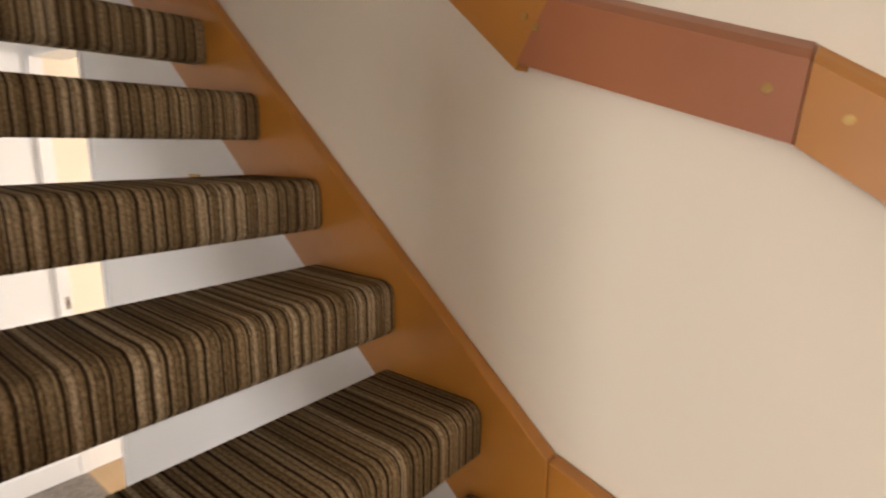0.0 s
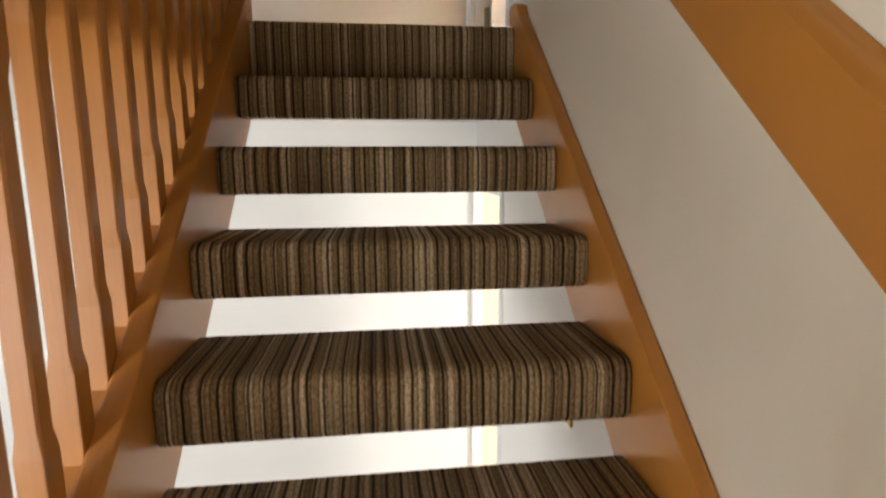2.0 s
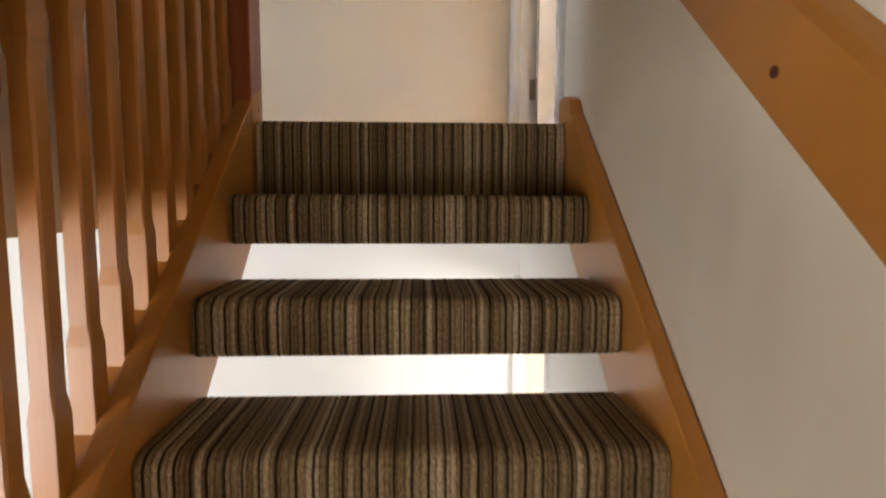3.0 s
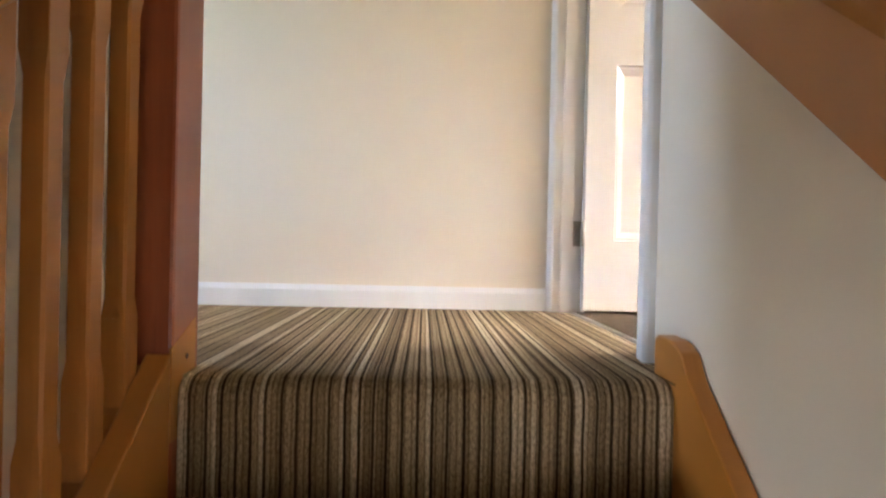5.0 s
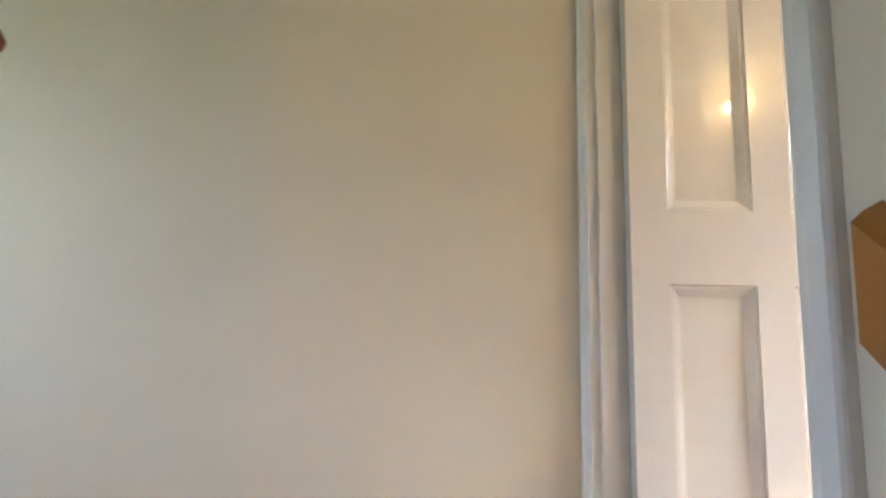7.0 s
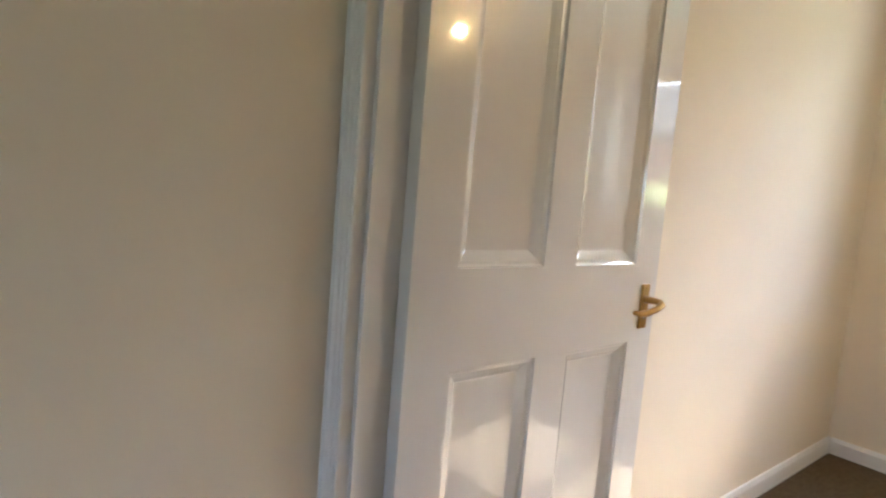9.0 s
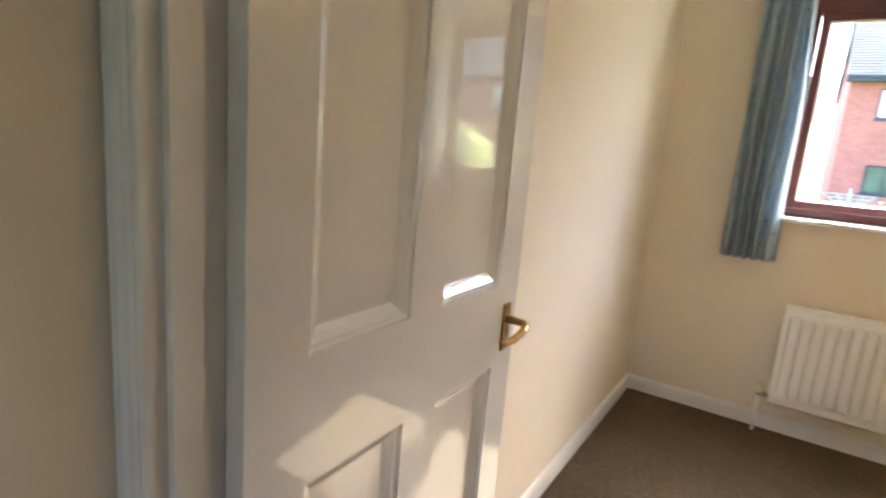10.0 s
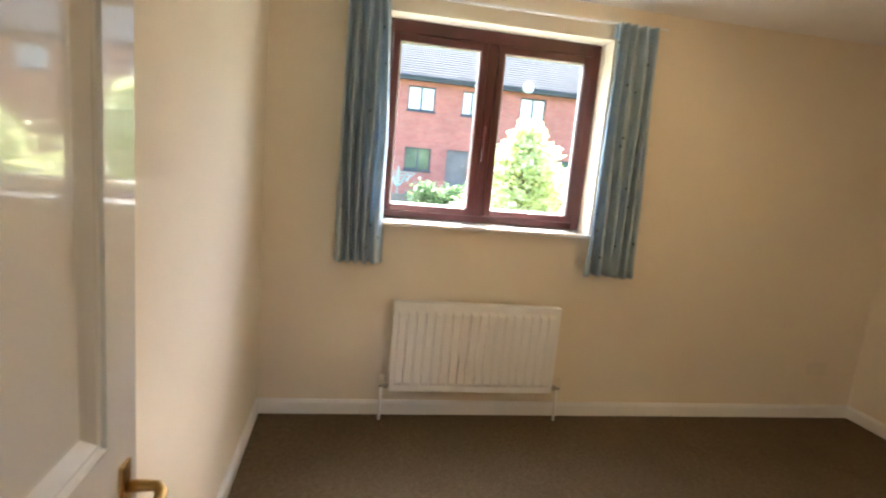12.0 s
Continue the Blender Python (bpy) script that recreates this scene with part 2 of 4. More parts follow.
def part(name, bm, mat, parent, label="", smooth=False):
    ob = new(name, mesh_of(name, bm, mat, smooth))
    ob.parent = parent
    return tagged(ob, label)


def setting(name, bm, mat, label, category="", smooth=False):
    return tagged(new(name, mesh_of(name, bm, mat, smooth)), label, category, kind="structure")


def thing(name, label, category, group="", at=(0, 0, 0), kind=""):
    ob = new(name)
    ob.location = at
    ob.empty_display_size = 0.1
    return tagged(ob, label, category, group, kind)


# ---- the shell ----
R, G = 0.195, 0.222
SL = R / G
CZ = 2.40
FZ = -2.535
XW = 0.040


def pitch(y):
    """Height of the line through the tread noses."""
    return SL * y


setting("wall_east", prism([(-3.0, FZ), (-1.74, FZ), (-1.74, pitch(-1.74) - 0.12), (-0.02, pitch(-0.02) - 0.12), (-0.02, -0.24), (0.20, -0.24), (0.20, CZ), (-3.0, CZ)], XW, XW + 0.10), M_WALL, "cream painted plaster wall beside the stairs", "wall")
setting("wall_east_door_side", boxes((XW, XW + 0.10, 1.03, 1.27, -0.02, CZ), (XW, XW + 0.10, 0.20, 1.03, 2.03, CZ)), M_WALL, "cream painted wall round the bedroom doorway", "wall")
setting("wall_north", boxes((-2.5, XW - 0.0005, 1.034, 1.27, -0.02, CZ)), M_WALL, "cream painted plaster wall of the landing", "wall")
setting("wall_bedroom_north", boxes((XW + 0.10, 3.0, 1.11, 1.27, -0.02, CZ)), M_WALL, "cream painted plaster wall behind the bedroom door", "wall")
setting("wall_bedroom_south", boxes((XW + 0.10, 3.0, -2.90, -2.78, -0.02, CZ)), M_WALL, "cream painted plaster wall of the bedroom", "wall")
WY0, WY1, WZ0, WZ1 = -0.730, 0.520, 1.118, 2.225
setting("wall_bedroom_window", boxes((3.0, 3.26, WY1, 1.27, -0.3, CZ), (3.0, 3.26, -2.9, WY0, -0.3, CZ), (3.0, 3.26, WY0, WY1, -0.3, WZ0), (3.0, 3.26, WY0, WY1, WZ1, CZ)), M_WALL, "cream painted plaster wall round the window", "wall")
setting("wall_stairwell", boxes((-1.08, -0.97, -3.0, 0.10, -0.26, CZ)), M_WALL, "cream painted wall beyond the balustrade, ending above the hall", "wall")
setting("wall_landing_south", boxes((-2.5, -1.08, 0.0, 0.10, 0.0, CZ)), M_WALL, "cream painted wall of the landing", "wall")
setting("wall_landing_west", boxes((-2.62, -2.5, 0.0, 0.12, -0.26, CZ), (-2.62, -2.5, 0.50, 1.27, -0.26, CZ), (-2.62, -2.5, 0.12, 0.50, -0.26, 0.75), (-2.62, -2.5, 0.12, 0.50, 1.6, CZ)), M_WALL, "cream painted wall with a window opening", "wall")
setting("wall_south", boxes((-4.5, XW + 0.10, -3.12, -3.0, FZ, CZ), (XW + 0.10, 3.26, -3.12, -2.9, FZ - 0.1, -0.1)), M_WALL, "cream painted wall at the foot of the stairs", "wall")
setting("ceiling", boxes((-2.62, 3.26, -3.12, 1.27, CZ, CZ + 0.12)), M_CEIL, "white painted plaster ceiling", "ceiling")
setting("floor_landing", boxes((-2.5, 0.10, 0.03, 1.15, -0.24, -0.004)), M_TRIM, "landing floor under the striped carpet", "floor")
setting("floor_bedroom", boxes((0.10, 3.0, -2.78, 1.15, -0.24, 0.0)), M_BED, "dark brown short-pile bedroom carpet", "carpet")

# hall below
NY = 0.83
setting("floor_hall", boxes((-4.5, XW, -3.1, NY, FZ - 0.1, FZ)), M_HALLCARPET, "pale grey hall carpet", "floor")
setting("floor_back_room", boxes((XW, 3.2, -3.1, NY, FZ - 0.1, FZ + 0.003)), M_LAM, "pale laminate floor beyond the hall doorway", "floor")
setting("wall_hall_north", boxes((-4.5, XW, NY, NY + 0.1, FZ, -0.24)), M_HALLWALL, "white painted hall wall", "wall")
setting("wall_back_room", boxes((XW, 3.2, NY, NY + 0.1, FZ, -0.24)), M_WALL, "cream wall of the room beyond the hall doorway", "wall")
DY = 0.275
setting("wall_under_stairs", join([prism([(-1.74, FZ), (DY, FZ), (DY, -0.245), (-0.02, -0.245), (-0.02, pitch(-0.02) - 0.125), (-1.74, pitch(-1.74) - 0.125)], XW + 0.002, XW + 0.1, "x"),
        boxes((XW + 0.002, XW + 0.1, DY, NY, FZ + 2.0, -0.245))]), M_HALLWALL, "white painted wall under the stairs with a doorway", "wall")
setting("wall_hall_east", boxes((3.1, 3.2, -3.1, NY, FZ, -0.24)), M_HALLWALL, "white painted hall wall", "wall")
setting("wall_hall_west", boxes((-4.6, -4.5, -3.1, 1.8, FZ, -0.14)), M_HALLWALL, "white painted hall wall", "wall")
setting("ceiling_hall", boxes((-4.5, -2.5, -3.0, 1.8, -0.24, -0.12), (-2.5, -1.08, -3.0, 0.03, -0.24, -0.12), (XW + 0.1, 3.2, -3.0, -2.78, -0.24, -0.12), (-2.5, 3.2, 1.15, 1.8, -0.24, -0.12), (0.16, 3.1, -2.9, 1.70, -0.252, -0.2405)), M_CEIL, "white painted hall ceiling", "ceiling")

# ---- trim and doors ----


def skirting(name, x0, x1, y0, y1, z, side, h=0.085, t=0.016):
    """A skirting board along a wall; side is the wall's facing axis and sign."""
    bm = bmesh.new()
    if side in ("+x", "-x"):
        s = 1 if side == "+x" else -1
        prof = [(0, 0), (t, 0), (t, h - 0.018), (t * 0.5, h), (0, h)]
        bm = prism([(x0 + s * a, z + b) for a, b in prof], y0, y1, "y")
    else:
        s = 1 if side == "+y" else -1
        prof = [(0, 0), (t, 0), (t, h - 0.018), (t * 0.5, h), (0, h)]
        bm = prism([(y0 + s * a, z + b) for a, b in prof], x0, x1, "x")
    return setting(name, bm, M_TRIM, "white painted skirting board", "skirting")


skirting("baseboard_landing", -2.5, XW - 0.024, 1.034, 0, 0.0, "-y", 0.078)
skirting("baseboard_bedroom_north", 0.15, 3.0, 1.11, 0, 0.0, "-y")
skirting("baseboard_bedroom_window", 3.0, 0, -2.78, 1.094, 0.0, "-x")
skirting("baseboard_bedroom_south", 0.15, 2.984, -2.78, 0, 0.0, "+y")
skirting("baseboard_hall", -4.5, 0.015, NY, 0, FZ, "-y", 0.12)
skirting("baseboard_back_room", 0.069, 3.1, NY, 0, FZ + 0.003, "-y", 0.12)


CASE = [(0.0, 0.0), (0.0, 0.007), (0.04, 0.010), (0.16, 0.0105), (0.20, 0.0135), (0.34, 0.0150), (0.42, 0.0185), (0.74, 0.0190), (0.80, 0.0225), (0.90, 0.0225), (0.97, 0.0180), (1.0, 0.0140), (1.0, 0.0)]


def casing(y_in, y_out, z0, z1):
    """One upright of a moulded architrave on the landing face of the wall."""
    w = y_out - y_in
    return prism([(XW - d, y_in + w * u) for u, d in CASE], z0, z1, "z")


bm = join([casing(0.994, 1.0335, 0.0, 2.008), casing(0.232, 0.165, 0.0, 2.008), prism([(XW - d, 2.008 + 0.068 * u) for u, d in CASE], 0.165, 1.0335, "y")])
setting("trim_bedroom_doorway", bm, M_TRIM, "white painted moulded door architrave", "architrave")
setting("trim_bedroom_lining", boxes((XW + 0.001, 0.149, 1.0, 1.03, 0.0, 2.03), (XW + 0.001, 0.149, 0.20, 0.23, 0.0, 2.03), (XW + 0.001, 0.149, 0.23, 1.0, 2.0, 2.03),
        (XW + 0.02, 0.098, 0.988, 1.0, 0.0, 2.0), (XW + 0.02, 0.098, 0.23, 0.242, 0.0, 2.0)), M_TRIM, "white painted door lining with stop", "door lining")


def panelled_door(name, label, w, h, t, cols, rows, mould=0.036, deep=0.021):
    """A moulded door in its own axes: x from the hinge along the leaf, front face at y=0 looking to -y, base at z=0."""
    d = thing(name, label, "door", kind="structure")
    bm = bmesh.new()
    xs = [0.0] + [v for c in cols for v in c] + [w]
    zs = [0.0] + [v for r in rows for v in r] + [h]
    # stiles, mullion and rails
    for i in range(0, len(xs), 2):
        box(bm, xs[i], xs[i + 1], 0, t, 0, h)
    for i in range(0, len(zs), 2):
        for c in cols:
            box(bm, c[0], c[1], 0, t, zs[i], zs[i + 1])
    part("leaf", bm, M_GLOSS, d)
    for r in rows:
        for c in cols:
            bm = bmesh.new()
            rings = []
            for g, dp in ((0.0, 0.0), (0.001, 0.006), (mould * 0.16, 0.008), (mould * 0.30, 0.0085), (mould * 0.62, deep * 0.72), (mould * 0.86, deep), (mould, deep + 0.0005)):
                rings.append([bm.verts.new(p) for p in ((c[0] + g, dp, r[0] + g), (c[1] - g, dp, r[0] + g), (c[1] - g, dp, r[1] - g), (c[0] + g, dp, r[1] - g))])
            o, i2 = rings[0], rings[-1]
            bk = [bm.verts.new((v.co.x, t - 0.006, v.co.z)) for v in o]
            for ra, rb in (*zip(rings, rings[1:]), (o, bk)):
                for j in range(4):
                    bm.faces.new((ra[j], ra[(j + 1) % 4], rb[(j + 1) % 4], rb[j]))
            bm.faces.new(i2)
            bm.faces.new(bk[::-1])
            bmesh.ops.recalc_face_normals(bm, faces=bm.faces[:])
            part("panel", bm, M_GLOSS, d)
    return d


def lever_handle(parent, x, z, mat, s=-1, label="brass lever handle on a plate"):
    """A plate with a curved lever that points along s, on the leaf's front face."""
    plate = part("handle_plate", box(bmesh.new(), x - 0.016, x + 0.016, -0.007, 0.0, z - 0.057, z + 0.057, 0.003), mat, parent, label)
    pts = [(x, -0.005, z + 0.018), (x, -0.03, z + 0.019), (x, -0.048, z + 0.018), (x + s * 0.010, -0.058, z + 0.014), (x + s * 0.035, -0.060, z + 0.006),
           (x + s * 0.065, -0.056, z - 0.002), (x + s * 0.090, -0.050, z - 0.004), (x + s * 0.104, -0.046, z - 0.001)]
    part("lever", tube(pts, [0.012, 0.010, 0.0095, 0.0095, 0.009, 0.009, 0.0085, 0.006], 10, 0.85), mat, plate, smooth=True)
    part("keyhole", tube([(x, -0.0085, z - 0.026), (x, -0.0065, z - 0.026)], 0.006, 8), M_STEEL, plate)
    for dz in (-0.049, 0.049):
        part("screw", tube([(x, -0.0088, z + dz), (x, -0.0066, z + dz)], 0.004, 8), mat, plate)


door = panelled_door("door_1", "white glossy panelled door standing open into the bedroom", 0.766, 1.978, 0.037,
                     [(0.102, 0.334), (0.437, 0.667)], [(0.245, 0.856), (1.052, 1.84)])
door.location = (0.134, 0.963, 0.008)
lever_handle(door, 0.715, 0.945, M_BRASS)
for z in (0.225, 1.68):
    hb = part("hinge", boxes((-0.030, 0.0, 0.034, 0.038, z, z + 0.088), (-0.004, 0.0, 0.002, 0.034, z, z + 0.088)), M_STEEL, door, "dull metal butt hinge")
    part("knuckle", tube([(-0.006, -0.004, z), (-0.006, -0.004, z + 0.088)], 0.006, 10), M_STEEL, hb, smooth=True)

setting("trim_hall_doorway", boxes((0.0155, 0.0685, NY - 0.022, NY, FZ, FZ + 2.0), (XW - 0.012, XW + 0.112, DY, DY + 0.020, FZ, FZ + 2.0), (XW - 0.012, XW + 0.112, DY + 0.020, NY - 0.022, FZ + 1.975, FZ + 2.0), bevel=0.003), M_TRIM, "white painted hall door frame", "architrave")
sp = thing("strike_plate", "small dull metal strike plate on the hall door frame", "strike plate", at=(0.050, NY - 0.022, FZ + 0.88))
part("plate", boxes((-0.008, 0.008, -0.002, 0.0, -0.03, 0.03)), M_STEEL, sp)
# dark block on the plate, its colour giving the shade inside the latch hole
part("latch_hole_shade", boxes((-0.004, 0.004, -0.003, -0.0005, -0.012, 0.012)), M_MAHO, sp)
hk = thing("coat_hook", "brass coat hook on a square plate on the white wall", "coat hook", at=(XW + 0.002, -0.485, -1.05))
part("plate", box(bmesh.new(), -0.009, 0.0, -0.026, 0.026, -0.055, 0.055, 0.002), M_BRASS, hk)
part("hook", tube([(-0.008, 0.0, 0.015), (-0.035, 0.0, 0.018), (-0.055, 0.0, 0.010), (-0.062, 0.0, -0.006), (-0.058, 0.0, -0.026)], [0.010, 0.009, 0.009, 0.008, 0.006], 10), M_STEEL, hk, "dull metal hook", smooth=True)

# ---- the stairs ----


def nose_profile(y0, z0, depth, thick, r=0.03):
    """A tread's section, with a rounded front edge."""
    pts = [(y0 + depth, z0 - 0.045), (y0 + depth, z0)]
    for k in range(6):
        a = math.pi / 2 * k / 5
        pts.append((y0 + r - r * math.sin(a), z0 - r + r * math.cos(a)))
    pts += [(y0, z0 - thick + 0.012), (y0 + 0.010, z0 - thick), (y0 + 0.06, z0 - thick), (y0 + 0.066, z0 - 0.045)]
    return pts


TREAD = None
for k in range(1, 10):
    m = pose(0, -G * k, -R * k)
    if TREAD is None:
        bm = prism(nose_profile(0, 0, 0.245, 0.112), -0.813, 0.003, "x")
        caps = [f for f in bm.faces if abs(f.normal.x) > 0.9]
        bmesh.ops.bevel(bm, geom=list({e for f in caps for e in f.edges}), offset=0.006, segments=2, profile=0.6, affect="EDGES")
        TREAD = thing("stair_tread", "brown striped carpet-wrapped open stair tread with rounded nose", "stair tread", "treads of the stairs")
        part("carpet_wrap", bm, M_STEP, TREAD, smooth=True)
        part("board", boxes((-0.8135, 0.0040, 0.0705, 0.243, -0.0475, -0.0455)), M_OAK_SLOPE, TREAD, "timber underside of the tread")
        TREAD.matrix_world = m
    else:
        copy_thing(TREAD, m)

# top step and landing carpet in one sheet
pts = [(0.0, -0.24), (0.0, -0.035)]
for k in range(1, 6):
    a = math.pi / 2 * k / 5
    pts.append((0.035 - 0.035 * math.cos(a), -0.035 + 0.035 * math.sin(a)))
pts += [(0.10, 0.0), (0.10, -0.003), (0.03, -0.003), (0.03, -0.24)]
bm = prism(pts, -0.813, 0.003, "x")
box(bm, -2.5, 0.10, 0.1005, 1.15, -0.003, 0.0)
box(bm, 0.0035, 0.10, 0.0, 0.1, -0.003, 0.0)
box(bm, -0.97, -0.8135, 0.02, 0.1, -0.003, 0.0)
setting("floor_landing_carpet", bm, M_STEP, "brown and beige striped loop-pile carpet on the landing", "carpet", smooth=False)
setting("trim_threshold", prism([(0.088, 0.0), (0.112, 0.0), (0.106, 0.005), (0.094, 0.005)], 0.23, 0.995, "y"), M_STEEL, "thin metal carpet strip in the bedroom doorway", "threshold")

# strings
YJ = -1.69


def string_profile(y_top):
    return [(YJ, pitch(YJ) + 0.056), (-0.04, pitch(-0.04) + 0.052), (-0.015, 0.056), (0.02, 0.070), (y_top - 0.012, 0.072), (y_top, 0.062), (y_top, -0.10), (0.02, pitch(0.02) - 0.275), (YJ, pitch(YJ) - 0.275)]


st = thing("stair_string_wall", "orange varnished timber stair string along the wall", "stair string")
part("board", prism(string_profile(0.085), 0.0045, 0.0375, "x", 0.004), M_OAK_SLOPE, st)
part("lower_board", prism([(YJ - 0.002, pitch(YJ) + 0.056), (YJ - 0.002, pitch(YJ) - 0.275), (-2.2, pitch(YJ) - 0.48), (-2.2, pitch(YJ) - 0.115)], 0.0045, 0.0375, "x", 0.004), M_OAK_SLOPE, st)
st = thing("stair_string_open", "orange varnished timber stair string carrying the balusters", "stair string")
part("board", prism([(-1.885, pitch(-1.885) + 0.062), (-0.022, pitch(-0.022) + 0.062), (-0.022, pitch(-0.022) - 0.275), (-1.885, pitch(-1.885) - 0.275)], -0.855, -0.8145, "x", 0.004), M_OAK_SLOPE, st)
part("base_rail", prism([(-1.885, pitch(-1.885) + 0.045), (-0.022, pitch(-0.022) + 0.045), (-0.022, pitch(-0.022) - 0.005), (-1.885, pitch(-1.885) - 0.005)], -0.905, -0.8555, "x", 0.004), M_OAK_SLOPE, st)
# flat dark disc: the shade in the screw hole is put into its colour
part("screw_hole_shade", tube([(-0.8148, 0.035, 0.028), (-0.8138, 0.035, 0.028)], 0.005, 8), M_MAHO, st, "dark disc in place of a recessed screw")
part("fixing_block", prism([(-0.02, -0.10), (-0.02, 0.05), (0.07, 0.09), (0.07, -0.10)], -0.8195, -0.8150, "x", 0.0015), M_OAK_SLOPE, st)

# newel posts


def newel(label, x, y, z0, z1, mat):
    n = thing("newel_post", label, "newel post", at=(x, y, 0))
    part("post", box(bmesh.new(), -0.05, 0.05, -0.05, 0.05, z0, z1, 0.006), mat, n)
    part("cap", prism([(-0.062, z1), (0.062, z1), (0.066, z1 + 0.012), (0.060, z1 + 0.024), (0.030, z1 + 0.040), (-0.030, z1 + 0.040), (-0.060, z1 + 0.024), (-0.066, z1 + 0.012)], -0.062, 0.062, "y", 0.006), mat, n)


newel("red-brown stained square newel post at the stair head", -0.866, 0.033, -0.24, 1.0, M_RED)
newel("orange varnished square newel post at the stair foot", -0.890, -1.93, FZ, pitch(-1.93) + 0.9, M_OAK_UP)

# balusters


def baluster_piece(name, prof, slope_low, slope_top):
    """A length of square bar with chamfered corners: rows of height, half width and chamfer."""
    bm = bmesh.new()
    rings = []
    for i, (z, r, ch) in enumerate(prof):
        c = r * 0.30 * ch
        ring = []
        for sx, sy, first in ((1, 1, 0), (-1, 1, 1), (-1, -1, 0), (1, -1, 1)):
            pa, pb = (sx * r, sy * (r - c)), (sx * (r - c), sy * r)
            for p in ((pa, pb) if first == 0 else (pb, pa)):
                tilt = (slope_low and i == 0) or (slope_top and i == len(prof) - 1)
                ring.append(bm.verts.new((p[0], p[1], z + (SL * p[1] if tilt else 0))))
        rings.append(ring)
    for a, b in zip(rings, rings[1:]):
        for k in range(8):
            bm.faces.new((a[k], a[(k + 1) % 8], b[(k + 1) % 8], b[k]))
    bm.faces.new(rings[0][::-1])
    bm.faces.new(rings[-1])
    bmesh.ops.recalc_face_normals(bm, faces=bm.faces[:])
    return mesh_of(name, bm, M_OAK_UP)


BH = 0.707
PIECES = (("base_block", baluster_piece("base_block", [(0.0, 0.0180, 0.2), (0.115, 0.0180, 0.2)], True, False)),
          ("shaft", baluster_piece("shaft", [(0.1151, 0.0180, 0.2), (0.145, 0.0155, 0.75), (BH - 0.14, 0.0155, 0.75), (BH - 0.1101, 0.0180, 0.2)], False, False)),
          ("top_block", baluster_piece("top_block", [(BH - 0.11, 0.0180, 0.2), (BH, 0.0180, 0.2)], False, True)))
y = -0.062
while y > -1.86:
    b = thing("baluster", "orange varnished square timber baluster with chamfered shaft", "baluster", "balusters of the stairs", at=(-0.8735, y, pitch(y) + 0.0445))
    for nm, me in PIECES:
        new(nm, me).parent = b
    y -= 0.0845

hr = thing("handrail", "orange varnished timber handrail over the balusters", "handrail")
y0, y1 = -1.883, -0.0175
sec = [(y0, pitch(y0) + 0.750), (y1, pitch(y1) + 0.750), (y1, pitch(y1) + 0.820), (y0, pitch(y0) + 0.820)]
part("rail", prism(sec, -0.913, -0.822, "x", 0.010, 3), M_OAK_SLOPE, hr)

# rail board on the wall
wr = thing("wall_handrail", "varnished timber handrail boards screwed to the stair wall", "handrail")
XF = 0.002


def rail_board(name, pts_low, pts_top, mat, x_face, label=""):
    """A board with a top that slopes back to the wall."""
    bm = bmesh.new()
    lo = [(XW - 0.002, y, z) for y, z in pts_low]
    rows = [[bm.verts.new((x_face, y, z)) for y, z in pts_low], [bm.verts.new((x_face, y, z - 0.012)) for y, z in pts_top], [bm.verts.new((x_face + 0.014, y, z)) for y, z in pts_top],
            [bm.verts.new((XW - 0.002, y, z + 0.012)) for y, z in pts_top], [bm.verts.new(p) for p in lo]]
    for a, b in zip(rows, rows[1:] + rows[:1]):
        for i in range(len(a) - 1):
            bm.faces.new((a[i], a[i + 1], b[i + 1], b[i]))
    bm.faces.new([r[0] for r in rows])
    bm.faces.new([r[-1] for r in rows][::-1])
    bmesh.ops.recalc_face_normals(bm, faces=bm.faces[:])
    return part(name, bm, mat, wr, label)


rail_board("upper_board", [(-1.598, pitch(-1.598) + 0.628), (0.116, pitch(0.116) + 0.653)], [(-1.650, pitch(-1.650) + 0.785), (0.116, 0.886)], M_OAK_SLOPE, XF)
rail_board("middle_board", [(-1.984, -0.886), (-1.5995, -0.7655)], [(-1.992, -0.778), (-1.6515, -0.664)], M_RED2, XF - 0.003, "reddish timber joining board")
rail_board("lower_board", [(-2.70, -1.36), (-1.986, -0.888)], [(-2.70, -1.22), (-1.9935, -0.780)], M_OAK_SLOPE, XF + 0.004)
for yy, zz, x in ((-1.632, -0.715, XF - 0.003), (-1.610, -0.697, XF), (-1.951, -0.820, XF - 0.003), (-2.036, -0.858, XF + 0.004), (-0.856, -0.062, XF), (0.026, 0.764, XF)):
    old = yy > -1.0
    # old screws are dark discs on the face, coloured like a shaded recess
    part("screw", tube([(x - 0.0015, yy, zz), (x + 0.001, yy, zz)], 0.007 if old else 0.006, 10), M_MAHO if old else M_BRASS, wr, "dark disc in place of a recessed screw" if old else "small brass screw head")

# foot of the stairs: quarter landing and lower steps
setting("floor_quarter_landing", boxes((-0.86, XW - 0.0005, -3.0, -10 * G + 0.222, -10 * R - 0.11, -10 * R)), M_STEP, "striped carpet on the quarter landing", "carpet")
for i in (1, 2):
    setting("floor_lower_step_%d" % i, boxes((-0.86 - 0.222 * i, -0.8605 - 0.222 * (i - 1), -3.0, -2.06, FZ, -10 * R - R * i)), M_STEP, "striped carpet on a lower step", "stair")
setting("wall_under_landing", boxes((-0.86, XW, -3.0, -2.1, FZ, -10 * R - 0.11)), M_HALLWALL, "white wall under the quarter landing", "wall")

